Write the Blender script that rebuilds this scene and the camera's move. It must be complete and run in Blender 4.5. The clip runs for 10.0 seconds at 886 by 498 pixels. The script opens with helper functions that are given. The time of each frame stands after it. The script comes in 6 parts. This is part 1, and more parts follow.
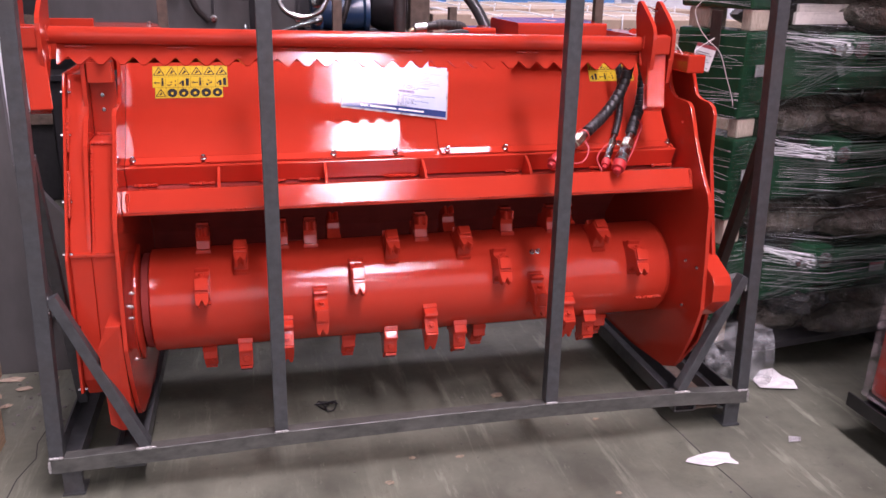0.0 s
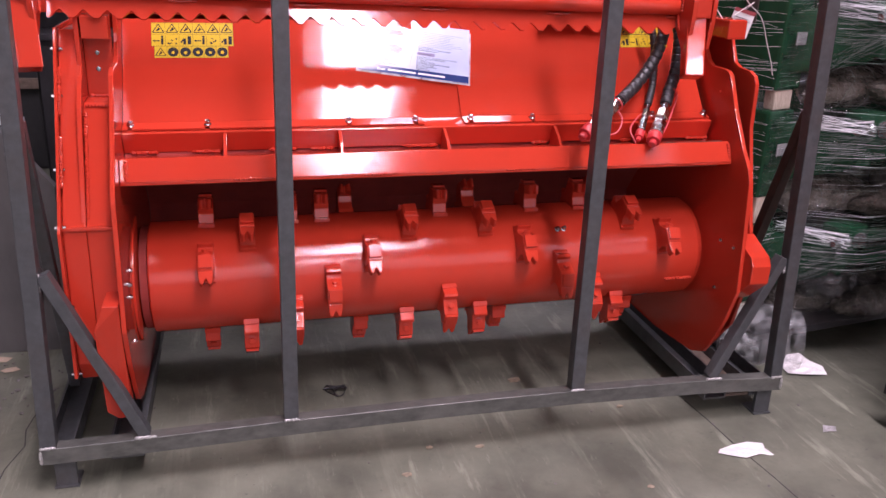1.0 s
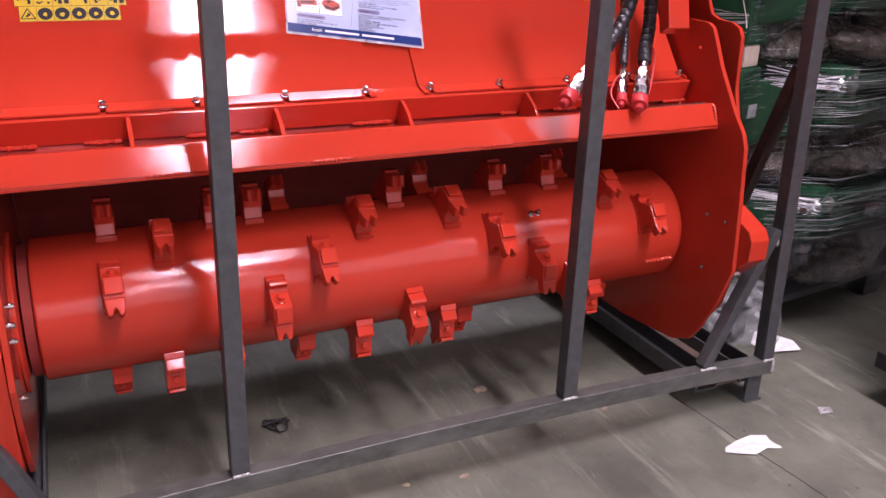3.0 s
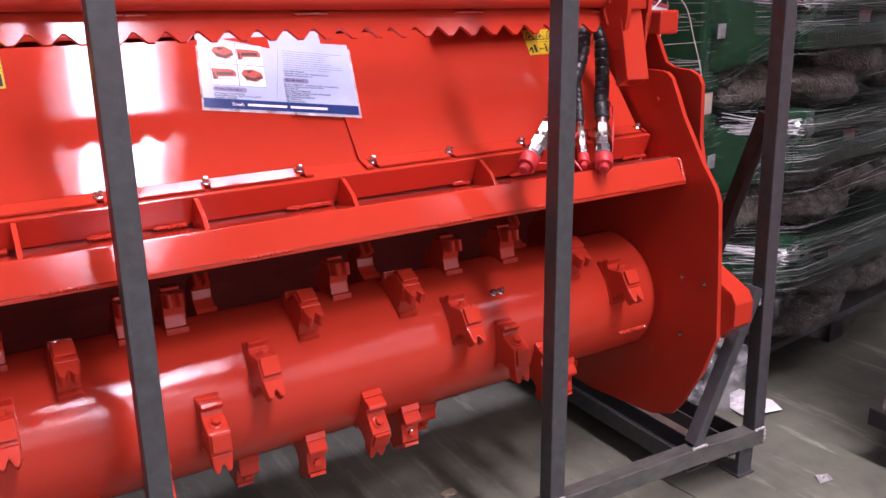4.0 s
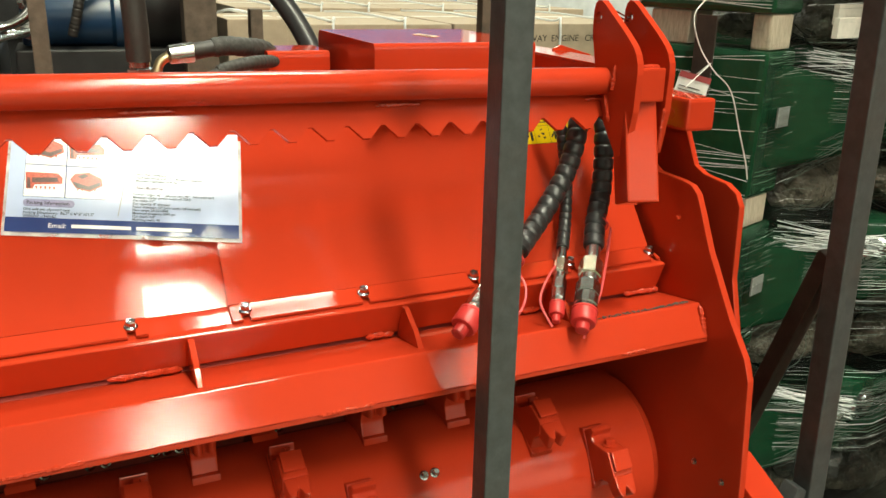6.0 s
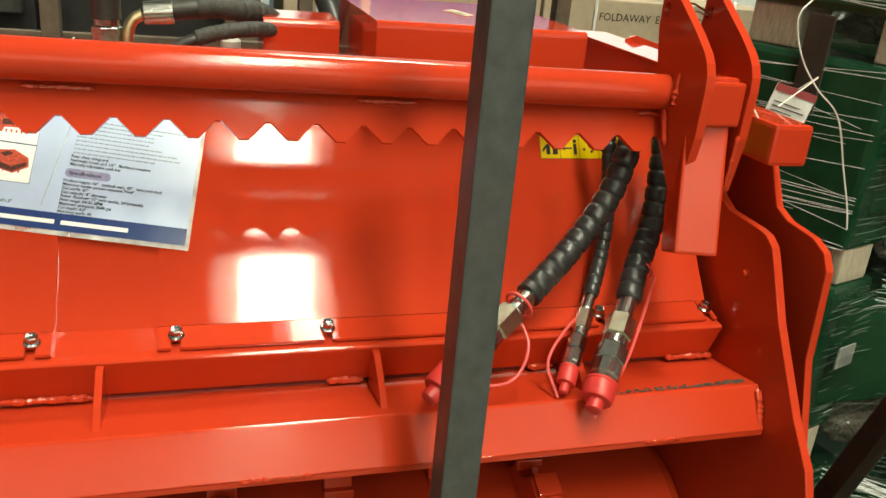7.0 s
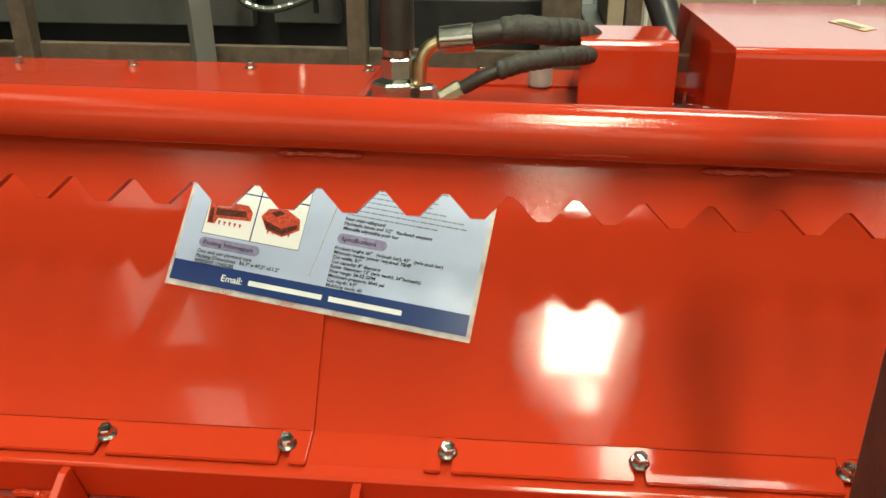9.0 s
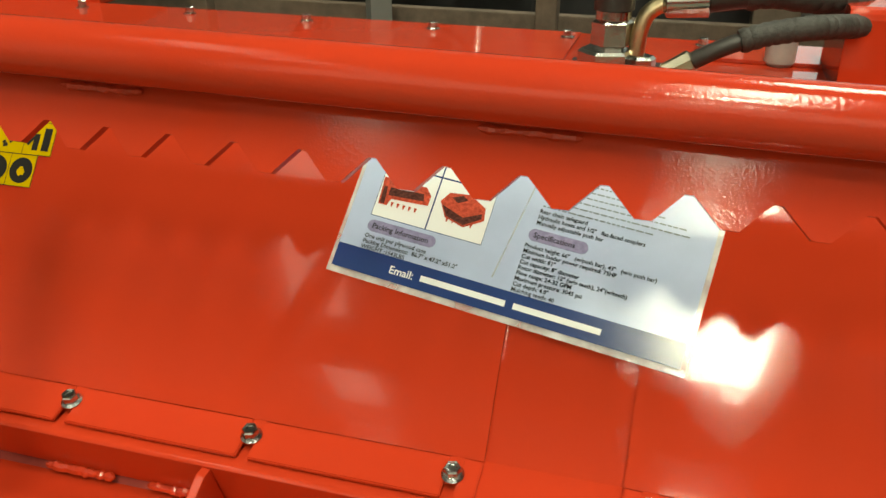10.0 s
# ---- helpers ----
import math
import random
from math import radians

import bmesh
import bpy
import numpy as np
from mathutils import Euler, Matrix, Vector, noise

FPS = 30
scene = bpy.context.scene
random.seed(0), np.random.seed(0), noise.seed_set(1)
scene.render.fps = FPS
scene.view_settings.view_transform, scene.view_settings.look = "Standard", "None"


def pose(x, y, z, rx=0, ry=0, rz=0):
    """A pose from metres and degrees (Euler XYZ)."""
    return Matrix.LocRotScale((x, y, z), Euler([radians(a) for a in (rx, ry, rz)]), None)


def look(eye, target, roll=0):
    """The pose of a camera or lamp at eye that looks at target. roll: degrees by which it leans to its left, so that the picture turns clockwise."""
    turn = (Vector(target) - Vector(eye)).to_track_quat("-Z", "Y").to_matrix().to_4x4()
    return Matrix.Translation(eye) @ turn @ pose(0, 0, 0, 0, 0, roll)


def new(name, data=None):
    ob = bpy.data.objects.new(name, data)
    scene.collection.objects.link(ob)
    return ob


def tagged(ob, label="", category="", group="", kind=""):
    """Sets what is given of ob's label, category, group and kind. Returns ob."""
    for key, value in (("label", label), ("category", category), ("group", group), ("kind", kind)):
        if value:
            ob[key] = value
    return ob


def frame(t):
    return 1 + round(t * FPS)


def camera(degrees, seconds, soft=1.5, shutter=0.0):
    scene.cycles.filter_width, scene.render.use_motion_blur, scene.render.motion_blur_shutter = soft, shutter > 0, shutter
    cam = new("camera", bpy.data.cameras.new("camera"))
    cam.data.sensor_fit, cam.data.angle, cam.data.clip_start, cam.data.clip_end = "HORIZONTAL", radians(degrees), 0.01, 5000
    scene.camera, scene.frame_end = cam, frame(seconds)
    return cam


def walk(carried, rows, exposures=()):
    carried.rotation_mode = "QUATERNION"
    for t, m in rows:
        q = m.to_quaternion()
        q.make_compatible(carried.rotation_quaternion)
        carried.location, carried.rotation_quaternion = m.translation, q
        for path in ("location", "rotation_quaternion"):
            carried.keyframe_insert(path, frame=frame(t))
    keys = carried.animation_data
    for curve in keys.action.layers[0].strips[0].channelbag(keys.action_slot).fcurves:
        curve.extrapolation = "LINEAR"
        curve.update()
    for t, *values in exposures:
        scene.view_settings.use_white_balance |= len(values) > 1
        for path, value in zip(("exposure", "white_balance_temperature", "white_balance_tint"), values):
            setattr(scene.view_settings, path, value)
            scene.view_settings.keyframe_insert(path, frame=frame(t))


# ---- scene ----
cam = camera(55.9, 10.0)
PATH = [
    (0, (0.608, -2.236, 1.471), (1.039, -0.389, 0.836), 1.3),
    (0.5, (0.552, -2.133, 1.431), (0.975, -0.293, 0.771), 1.8),
    (1, (0.536, -2.042, 1.416), (1.004, -0.225, 0.724), 2.3),
    (1.5, (0.548, -1.88, 1.371), (1.021, -0.067, 0.672), 2.0),
    (2, (0.524, -1.74, 1.313), (1.052, 0.047, 0.585), 2.8),
    (2.2, (0.515, -1.706, 1.308), (1.081, 0.056, 0.551), 1.8),
    (3.3, (0.363, -1.496, 1.28), (1.242, 0.17, 0.606), 1.9),
    (3.5, (0.372, -1.436, 1.271), (1.301, 0.218, 0.636), 0.9),
    (4, (0.439, -1.299, 1.267), (1.41, 0.35, 0.687), -0.7),
    (4.5, (0.537, -1.218, 1.28), (1.554, 0.414, 0.73), 0.7),
    (5, (0.659, -1.131, 1.323), (1.678, 0.499, 0.769), 1.9),
    (5.5, (0.807, -0.985, 1.396), (1.72, 0.7, 0.824), 2.1),
    (5.7, (0.877, -0.959, 1.426), (1.73, 0.747, 0.825), 1.4),
    (6.8, (1.207, -0.712, 1.438), (1.833, 1.052, 0.735), 5.2),
    (7, (1.236, -0.686, 1.444), (1.792, 1.09, 0.713), 5.5),
    (7.5, (1.277, -0.596, 1.478), (1.785, 1.172, 0.692), 5.1),
    (8, (1.246, -0.525, 1.484), (1.635, 1.271, 0.694), 3.0),
    (8.5, (1.242, -0.469, 1.463), (1.355, 1.367, 0.677), 0.8),
    (9, (1.262, -0.391, 1.46), (1.093, 1.429, 0.647), 0.2),
    (9.5, (1.246, -0.323, 1.439), (0.874, 1.46, 0.613), 0.5),
    (10, (1.185, -0.254, 1.416), (0.689, 1.48, 0.551), 0.4),
]
walk(cam, [(t, look(eye, target, roll)) for t, eye, target, roll in PATH], 
     [(0, 0.66, 6350, 44), (2, 0.66, 6350, 45), (4.5, 0.74, 6350, 44), (4.9, 0.74, 7450, 3), (5.5, 0.76, 7700, -6), (7, 0.58, 8200, -9), (9, 0.36, 8300, -10), (10, 0.22, 8500, -11)])

# ---- light: daylight through roof skylight strips and the open back gate, plus added fill ----
world = bpy.data.worlds.new("sky")
scene.world = world
world.use_nodes = True
wn = world.node_tree.nodes
sky = wn.new("ShaderNodeTexSky")
sky.sky_type, sky.sun_disc = "NISHITA", False
sky.sun_elevation, sky.sun_rotation = radians(50), radians(150)
wn["Background"].inputs["Strength"].default_value = 0.12
world.node_tree.links.new(sky.outputs["Color"], wn["Background"].inputs["Color"])

ROOF = 9.0
# Only 2.07 and -3.9 follow reflections; 8.1 and -9.9 are added fill.
SKYLIGHTS = [(2.07, 0.97), (-3.9, 1.06), (8.1, 1.06), (-9.9, 1.06)]
PANELS = [(-14.4, -12.2), (-11.6, -9.7), (-7.75, -5.3), (-4.45, -0.35)]  # translucent sheets along each strip


def area_lamp(name, size_x, size_y, watts, colour, m):
    data = bpy.data.lights.new(name, "AREA")
    data.shape, data.size, data.size_y, data.energy, data.color = "RECTANGLE", size_x, size_y, watts, colour
    ob = new(name, data)
    ob.matrix_world = m
    return ob


for cx, wide in SKYLIGHTS:
    for ya, yb in PANELS:
        watts = (((124 if ya > -5 else 175) if ya > -8 else 25 if ya > -12 else 130) if cx == 2.07 else 18 if cx > 5 else 9 if cx > -5 else 42) * (yb - ya)
        area_lamp("skylight_and_fill", wide, yb - ya, watts, (1.0, 0.98, 0.96), pose(cx, (ya + yb) / 2, ROOF + 0.12))
area_lamp("skylight_and_fill", 0.34, 0.56, 22, (1.0, 0.98, 0.96), pose(2.3, -8.05, ROOF + 0.12))  # narrow lamp added to taper the bright patch mirrored in the flap
# Added roof lamp that brightens the goods at the back.
area_lamp("skylight_and_fill", 2.0, 3.0, 420, (0.93, 0.97, 1.0), pose(3.2, 5.1, ROOF + 0.12))
# Added fill along the south wall; no gate or window is known there.
area_lamp("south_fill", 20.0, 6.4, 320, (1.0, 0.98, 0.95), pose(2.0, -14.95, 5.6, 90, 0, 0))
area_lamp("gate_daylight", 5.0, 3.4, 35, (0.86, 0.93, 1.0), pose(4.5, 8.8, 2.0, -90, 0, 0))

# ---- materials ----


def material(name, colour, rough=0.5, metal=0.0, grain=0.0, grain_scale=60.0, stain=0.0, stain_scale=5.0, stain_colour=None, bump=0.0,
             bump_scale=200.0, rough_var=0.0, coat=0.0, alpha=1.0, transmission=0.0, stretch=(1, 1, 1), waves=0.0, peel=False, sparse=False):
    m = bpy.data.materials.new(name)
    m.use_nodes = True
    nt = m.node_tree
    bsdf = nt.nodes["Principled BSDF"]
    link = nt.links.new
    bsdf.inputs["Roughness"].default_value = rough
    bsdf.inputs["Metallic"].default_value = metal
    bsdf.inputs["Coat Weight"].default_value = coat
    bsdf.inputs["Coat Roughness"].default_value = 0.08
    bsdf.inputs["Transmission Weight"].default_value = transmission
    bsdf.inputs["Alpha"].default_value = alpha
    geo = nt.nodes.new("ShaderNodeTexCoord")
    mp = nt.nodes.new("ShaderNodeMapping")
    mp.inputs["Scale"].default_value = stretch
    link(geo.outputs["Object"], mp.inputs["Vector"])

    def noise_node(scale, detail=4.0, rough_=0.6):
        n = nt.nodes.new("ShaderNodeTexNoise")
        n.inputs["Scale"].default_value, n.inputs["Detail"].default_value, n.inputs["Roughness"].default_value = scale, detail, rough_
        link(mp.outputs["Vector"], n.inputs["Vector"])
        return n

    def ramp(fac, lo, hi):
        r = nt.nodes.new("ShaderNodeMapRange")
        r.inputs["From Min"].default_value, r.inputs["From Max"].default_value = lo, hi
        link(fac, r.inputs["Value"])
        return r.outputs["Result"]

    col = nt.nodes.new("ShaderNodeRGB")
    col.outputs[0].default_value = (*colour, 1)
    out = col.outputs[0]
    if grain:
        mix = nt.nodes.new("ShaderNodeMix")
        mix.data_type, mix.blend_type = "RGBA", "MULTIPLY"
        g = noise_node(grain_scale)
        grey = nt.nodes.new("ShaderNodeMapRange")
        grey.inputs["To Min"].default_value, grey.inputs["To Max"].default_value = 1 - grain, 1 + grain
        grey.inputs["From Min"].default_value, grey.inputs["From Max"].default_value = 0.3, 0.7
        link(g.outputs["Fac"], grey.inputs["Value"])
        mix.inputs["Factor"].default_value = 1
        link(out, mix.inputs["A"]), link(grey.outputs["Result"], mix.inputs["B"])
        out = mix.outputs["Result"]
    if stain:
        mix = nt.nodes.new("ShaderNodeMix")
        mix.data_type = "RGBA"
        f = ramp(noise_node(stain_scale, 6.0, 0.65).outputs["Fac"], 0.48, 0.72)
        scl = nt.nodes.new("ShaderNodeMath")
        scl.operation = "MULTIPLY"
        scl.inputs[1].default_value = stain
        link(f, scl.inputs[0]), link(scl.outputs[0], mix.inputs["Factor"])
        mix.inputs["B"].default_value = (*(stain_colour or [c * 0.5 for c in colour]), 1)
        link(out, mix.inputs["A"])
        out = mix.outputs["Result"]
    link(out, bsdf.inputs["Base Color"])
    if rough_var:
        r = nt.nodes.new("ShaderNodeMapRange")
        r.inputs["From Min"].default_value, r.inputs["From Max"].default_value = 0.3, 0.7
        r.inputs["To Min"].default_value, r.inputs["To Max"].default_value = max(rough - rough_var, 0.03), min(rough + rough_var, 1)
        link(noise_node(stain_scale * 2.3, 5).outputs["Fac"], r.inputs["Value"])
        link(r.outputs["Result"], bsdf.inputs["Roughness"])
    last = None
    for strength, scale, dist in ((bump, bump_scale, 0.0015), (waves, 9.0, 0.01)):
        if strength:
            b = nt.nodes.new("ShaderNodeBump")
            b.inputs["Strength"].default_value, b.inputs["Distance"].default_value = strength, dist
            high = noise_node(scale, 0.6 if peel else 3).outputs["Fac"]
            if sparse and scale > 100:  # mostly even paint with scattered specks
                r = nt.nodes.new("ShaderNodeMapRange")
                r.interpolation_type = "SMOOTHSTEP"
                r.inputs["From Min"].default_value, r.inputs["From Max"].default_value = 0.5, 0.78
                link(high, r.inputs["Value"])
                high = r.outputs["Result"]
            link(high, b.inputs["Height"])
            if last:
                link(last, b.inputs["Normal"])
            last = b.outputs["Normal"]
    if last:
        link(last, bsdf.inputs["Normal"])
    return m


def film_material(name, tint, clear, rough=0.12, crease=0.6, crease_scale=30.0, stretch=(1, 1, 1)):
    """Thin plastic film: partly clear, partly glossy, with creases."""
    m = bpy.data.materials.new(name)
    m.use_nodes = True
    nt = m.node_tree
    bsdf = nt.nodes["Principled BSDF"]
    bsdf.inputs["Base Color"].default_value = (*tint, 1)
    bsdf.inputs["Roughness"].default_value = rough
    tr = nt.nodes.new("ShaderNodeBsdfTransparent")
    mix = nt.nodes.new("ShaderNodeMixShader")
    co = nt.nodes.new("ShaderNodeTexCoord")
    n = nt.nodes.new("ShaderNodeTexNoise")
    n.inputs["Scale"].default_value, n.inputs["Detail"].default_value = crease_scale, 5
    mp = nt.nodes.new("ShaderNodeMapping")
    mp.inputs["Scale"].default_value = stretch
    nt.links.new(co.outputs["Object"], mp.inputs["Vector"])
    nt.links.new(mp.outputs["Vector"], n.inputs["Vector"])
    b = nt.nodes.new("ShaderNodeBump")
    b.inputs["Strength"].default_value, b.inputs["Distance"].default_value = crease, 0.01
    nt.links.new(n.outputs["Fac"], b.inputs["Height"])
    nt.links.new(b.outputs["Normal"], bsdf.inputs["Normal"])
    r = nt.nodes.new("ShaderNodeMapRange")
    r.inputs["From Min"].default_value, r.inputs["From Max"].default_value = 0.35, 0.7
    r.inputs["To Min"].default_value, r.inputs["To Max"].default_value = max(0.0, 0.75 - clear), 1.0 - clear * 0.6
    nt.links.new(n.outputs["Fac"], r.inputs["Value"])
    nt.links.new(r.outputs["Result"], mix.inputs["Fac"])
    nt.links.new(tr.outputs[0], mix.inputs[1]), nt.links.new(bsdf.outputs[0], mix.inputs[2])
    nt.links.new(mix.outputs[0], nt.nodes["Material Output"].inputs["Surface"])
    return m


PAINT = (0.47, 0.0375, 0.0160)
RED = material("red_gloss_paint", PAINT, 0.035, grain=0.05, grain_scale=3, stain=0.15, stain_scale=4, stain_colour=(0.47, 0.028, 0.017),
               bump=0.02, bump_scale=850, rough_var=0.01, waves=0.0015, peel=True, sparse=True)
RED_PEEL = material("red_paint_orange_peel", PAINT, 0.12, grain=0.06, grain_scale=4, stain=0.2, stain_scale=6, stain_colour=(0.46, 0.028, 0.017), bump=0.09, bump_scale=400, rough_var=0.03, peel=True)
for m_, level in ((RED, 0.34), (RED_PEEL, 0.33)):
    m_.node_tree.nodes["Principled BSDF"].inputs["Specular IOR Level"].default_value = level
RED_ROTOR = material("red_rotor_paint_coarse_peel", PAINT, 0.06, grain=0.06, grain_scale=4, stain=0.25, stain_scale=7, stain_colour=(0.44, 0.034, 0.018), bump=0.13, bump_scale=420, rough_var=0.03, peel=True)
RED_ROTOR.node_tree.nodes["Principled BSDF"].inputs["Specular IOR Level"].default_value = 0.4
RED_FINE = material("red_paint_fine_grain", PAINT, 0.08, grain=0.06, grain_scale=4, stain=0.2, stain_scale=6, stain_colour=(0.46, 0.036, 0.02), bump=0.05, bump_scale=560, rough_var=0.03, peel=True)
RED_FINE.node_tree.nodes["Principled BSDF"].inputs["Specular IOR Level"].default_value = 0.36
RED_WELD = material("red_paint_over_weld", PAINT, 0.11, grain=0.1, bump=0.6, bump_scale=160)
# Shade inside the hood and at the rotor end is put into this red.
RED_SHADED = material("red_paint_dark_for_shade", (0.26, 0.026, 0.018), 0.8, grain=0.15, grain_scale=15)
STEEL = material("dark_grey_painted_steel", (0.051, 0.0565, 0.0575), 0.42, grain=0.25, grain_scale=40, stain=0.5, stain_scale=7,
                 stain_colour=(0.062, 0.052, 0.044), bump=0.25, bump_scale=220, rough_var=0.1)
RAIL = material("scuffed_brown_grey_steel", (0.070, 0.074, 0.064), 0.45, grain=0.35, grain_scale=45, stain=0.5, stain_scale=11, stain_colour=(0.135, 0.137, 0.12), bump=0.3, rough_var=0.12, stretch=(0.5, 1, 1))
GREY_PLATE = material("dusty_grey_steel_plate", (0.15, 0.15, 0.142), 0.5, grain=0.15, grain_scale=9, stain=0.4, stain_scale=3, stain_colour=(0.10, 0.10, 0.095))
RUST = material("rusty_brown_steel", (0.10, 0.072, 0.052), 0.7, grain=0.35, grain_scale=35, stain=0.5, stain_scale=9, stain_colour=(0.12, 0.075, 0.05), bump=0.4)
BRACE = material("dark_brown_steel", (0.032, 0.023, 0.018), 0.5, grain=0.35, grain_scale=35, stain=0.5, stain_scale=9, stain_colour=(0.055, 0.036, 0.026), bump=0.3)
WELD = material("bare_weld_bead", (0.42, 0.42, 0.40), 0.5, metal=0.6, grain=0.3, grain_scale=150, bump=0.8, bump_scale=300)
ZINC = material("zinc_plated_steel", (0.46, 0.455, 0.44), 0.2, metal=1.0, grain=0.15, grain_scale=90, bump=0.1)
NUT = material("dull_yellow_zinc", (0.60, 0.54, 0.42), 0.27, metal=1.0, grain=0.15, grain_scale=90)
BRASS = material("yellow_passivated_steel", (0.66, 0.53, 0.33), 0.28, metal=1.0, grain=0.15, grain_scale=80)
RUBBER = material("black_rubber_hose", (0.024, 0.02, 0.018), 0.45, grain=0.2, grain_scale=120, bump=0.3)
SLEEVE = material("black_plastic_spiral_sleeve", (0.018, 0.018, 0.019), 0.36, grain=0.2, grain_scale=90, bump=0.1)
FABRIC = material("dusty_black_woven_sleeve", (0.036, 0.033, 0.03), 0.6, grain=0.4, grain_scale=260, bump=0.7, bump_scale=420)
CAP = material("red_plastic_cap", (0.52, 0.03, 0.03), 0.4, grain=0.08)
TETHER = material("red_plastic_tether", (0.6, 0.06, 0.06), 0.45)
YELLOW = material("yellow_sticker", (0.56, 0.38, 0.010), 0.35, grain=0.06)
INK = material("black_print", (0.02, 0.02, 0.02), 0.5)
for m_ in (YELLOW, INK):
    m_.node_tree.nodes["Principled BSDF"].inputs["Specular IOR Level"].default_value = 0.12
PAPER = material("pale_blue_laminated_paper", (0.44, 0.525, 0.74), 0.2, grain=0.05, grain_scale=12, stain=0.3, stain_scale=6, stain_colour=(0.53, 0.61, 0.76))
NAVY = material("navy_print", (0.018, 0.045, 0.17), 0.16)
WHITE_PRINT = material("white_print", (0.8, 0.82, 0.84), 0.2)
PURPLE = material("violet_header_print", (0.26, 0.25, 0.42), 0.2, grain=0.2, grain_scale=200)
PRINT_RED = material("red_picture_print", (0.5, 0.075, 0.045), 0.2, grain=0.4, grain_scale=300)
PRINT_DARK = material("dark_picture_print", (0.09, 0.03, 0.025), 0.2, grain=0.5, grain_scale=400)
LAMINATE = film_material("clear_laminate_edge", (0.85, 0.87, 0.88), 0.55, 0.1, 0.1)
GREEN = material("dark_green_painted_steel", (0.0085, 0.052, 0.024), 0.26, grain=0.2, grain_scale=20, stain=0.3, stain_colour=(0.012, 0.045, 0.022), bump=0.15)
# Bright and dim strand tones also paint the glints of the film.
STRAND = material("film_strand_and_glint", (0.93, 0.95, 0.96), 0.2)
DIM_STRAND = material("film_ridge_and_glint", (0.18, 0.225, 0.20), 0.22)
DULL_BOLT = material("dull_zinc_under_film", (0.3, 0.33, 0.32), 0.22, metal=0.8, grain=0.3, grain_scale=60)
DULL_RED = material("dull_red_print", (0.28, 0.045, 0.05), 0.4)
FADED = material("faded_grey_label", (0.26, 0.28, 0.27), 0.4, grain=0.2, grain_scale=80)
CREAM = material("pale_cream_sticker", (0.62, 0.53, 0.36), 0.4, grain=0.1, grain_scale=300)
GREY_INK = material("grey_fine_print", (0.17, 0.20, 0.25), 0.3)
FILM = film_material("stretch_film", (0.008, 0.014, 0.011), 1.25, 0.12, 0.9, 7.0, (1.2, 1.2, 11))
CLEAR_FILM = film_material("outer_stretch_film", (0.012, 0.014, 0.013), 1.35, 0.11, 0.8, 6.0, (1.5, 1.5, 14))
PALE_FILM = film_material("pale_stretch_film", (0.42, 0.36, 0.36), 1.05, 0.14, 0.8, 9.0, (1.4, 1.4, 5))
BUNCH = film_material("bunched_film", (0.16, 0.165, 0.16), 0.86, 0.1, 1.0, 30)
SKIRT = film_material("loose_grey_film", (0.018, 0.018, 0.017), 0.95, 0.2, 0.9, 9)
BAG = film_material("crumpled_plastic_bag", (0.46, 0.49, 0.48), 0.84, 0.12, 1.0, 24)


def bubble_material():
    """Clear bubble wrap over brown parts: round cells with small glints."""
    m = material("bubble_wrap_over_parts", (0.13, 0.118, 0.096), 0.1, grain=0.45, grain_scale=22, stain=0.7, stain_scale=8, stain_colour=(0.24, 0.225, 0.20), bump=0.5, bump_scale=60)
    nt = m.node_tree
    v = nt.nodes.new("ShaderNodeTexVoronoi")
    v.inputs["Scale"].default_value = 105
    co = nt.nodes.new("ShaderNodeTexCoord")
    b = nt.nodes.new("ShaderNodeBump")
    b.inputs["Strength"].default_value, b.inputs["Distance"].default_value = 0.9, 0.005
    b.invert = True
    bsdf = nt.nodes["Principled BSDF"]
    first_bump = bsdf.inputs["Normal"].links[0].from_socket
    nt.links.new(co.outputs["Object"], v.inputs["Vector"])
    nt.links.new(v.outputs["Distance"], b.inputs["Height"])
    nt.links.new(first_bump, b.inputs["Normal"])
    nt.links.new(b.outputs["Normal"], bsdf.inputs["Normal"])
    return m


BUBBLE = bubble_material()
CARD = material("brown_cardboard", (0.40, 0.315, 0.23), 0.75, grain=0.08, grain_scale=30, stain=0.25, stain_scale=4, stain_colour=(0.30, 0.22, 0.15), bump=0.1)
PALE_CARD = material("pale_card_strip", (0.62, 0.59, 0.53), 0.7, grain=0.08)
STRAP = material("white_plastic_strap", (0.7, 0.72, 0.72), 0.4)
WIRE = material("white_cord", (0.75, 0.76, 0.72), 0.4)
WOOD = material("raw_pallet_wood", (0.42, 0.29, 0.17), 0.7, grain=0.3, grain_scale=30, stain=0.4, stain_scale=10, stretch=(1, 1, 6), bump=0.3)
PALE_WOOD = material("pale_timber", (0.46, 0.40, 0.31), 0.7, grain=0.2, grain_scale=40, stain=0.3, stain_scale=8, stretch=(6, 6, 1))
PARTITION = material("dark_charcoal_sheet", (0.070, 0.069, 0.066), 0.45, grain=0.25, grain_scale=10, stain=0.5, stain_scale=2, stain_colour=(0.11, 0.108, 0.102), stretch=(1, 1, 0.4))
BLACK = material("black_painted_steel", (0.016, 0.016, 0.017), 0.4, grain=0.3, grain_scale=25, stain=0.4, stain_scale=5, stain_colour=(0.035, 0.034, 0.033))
CHARCOAL = material("charcoal_steel_plate", (0.075, 0.076, 0.073), 0.5, grain=0.2, grain_scale=12, stain=0.4, stain_scale=3, stain_colour=(0.12, 0.12, 0.112))
BLUE_MOTOR = material("dark_blue_painted_motor", (0.012, 0.04, 0.09), 0.3, grain=0.2, grain_scale=20)
PLUG = material("cloudy_plastic_plug", (0.5, 0.5, 0.48), 0.35, grain=0.1)
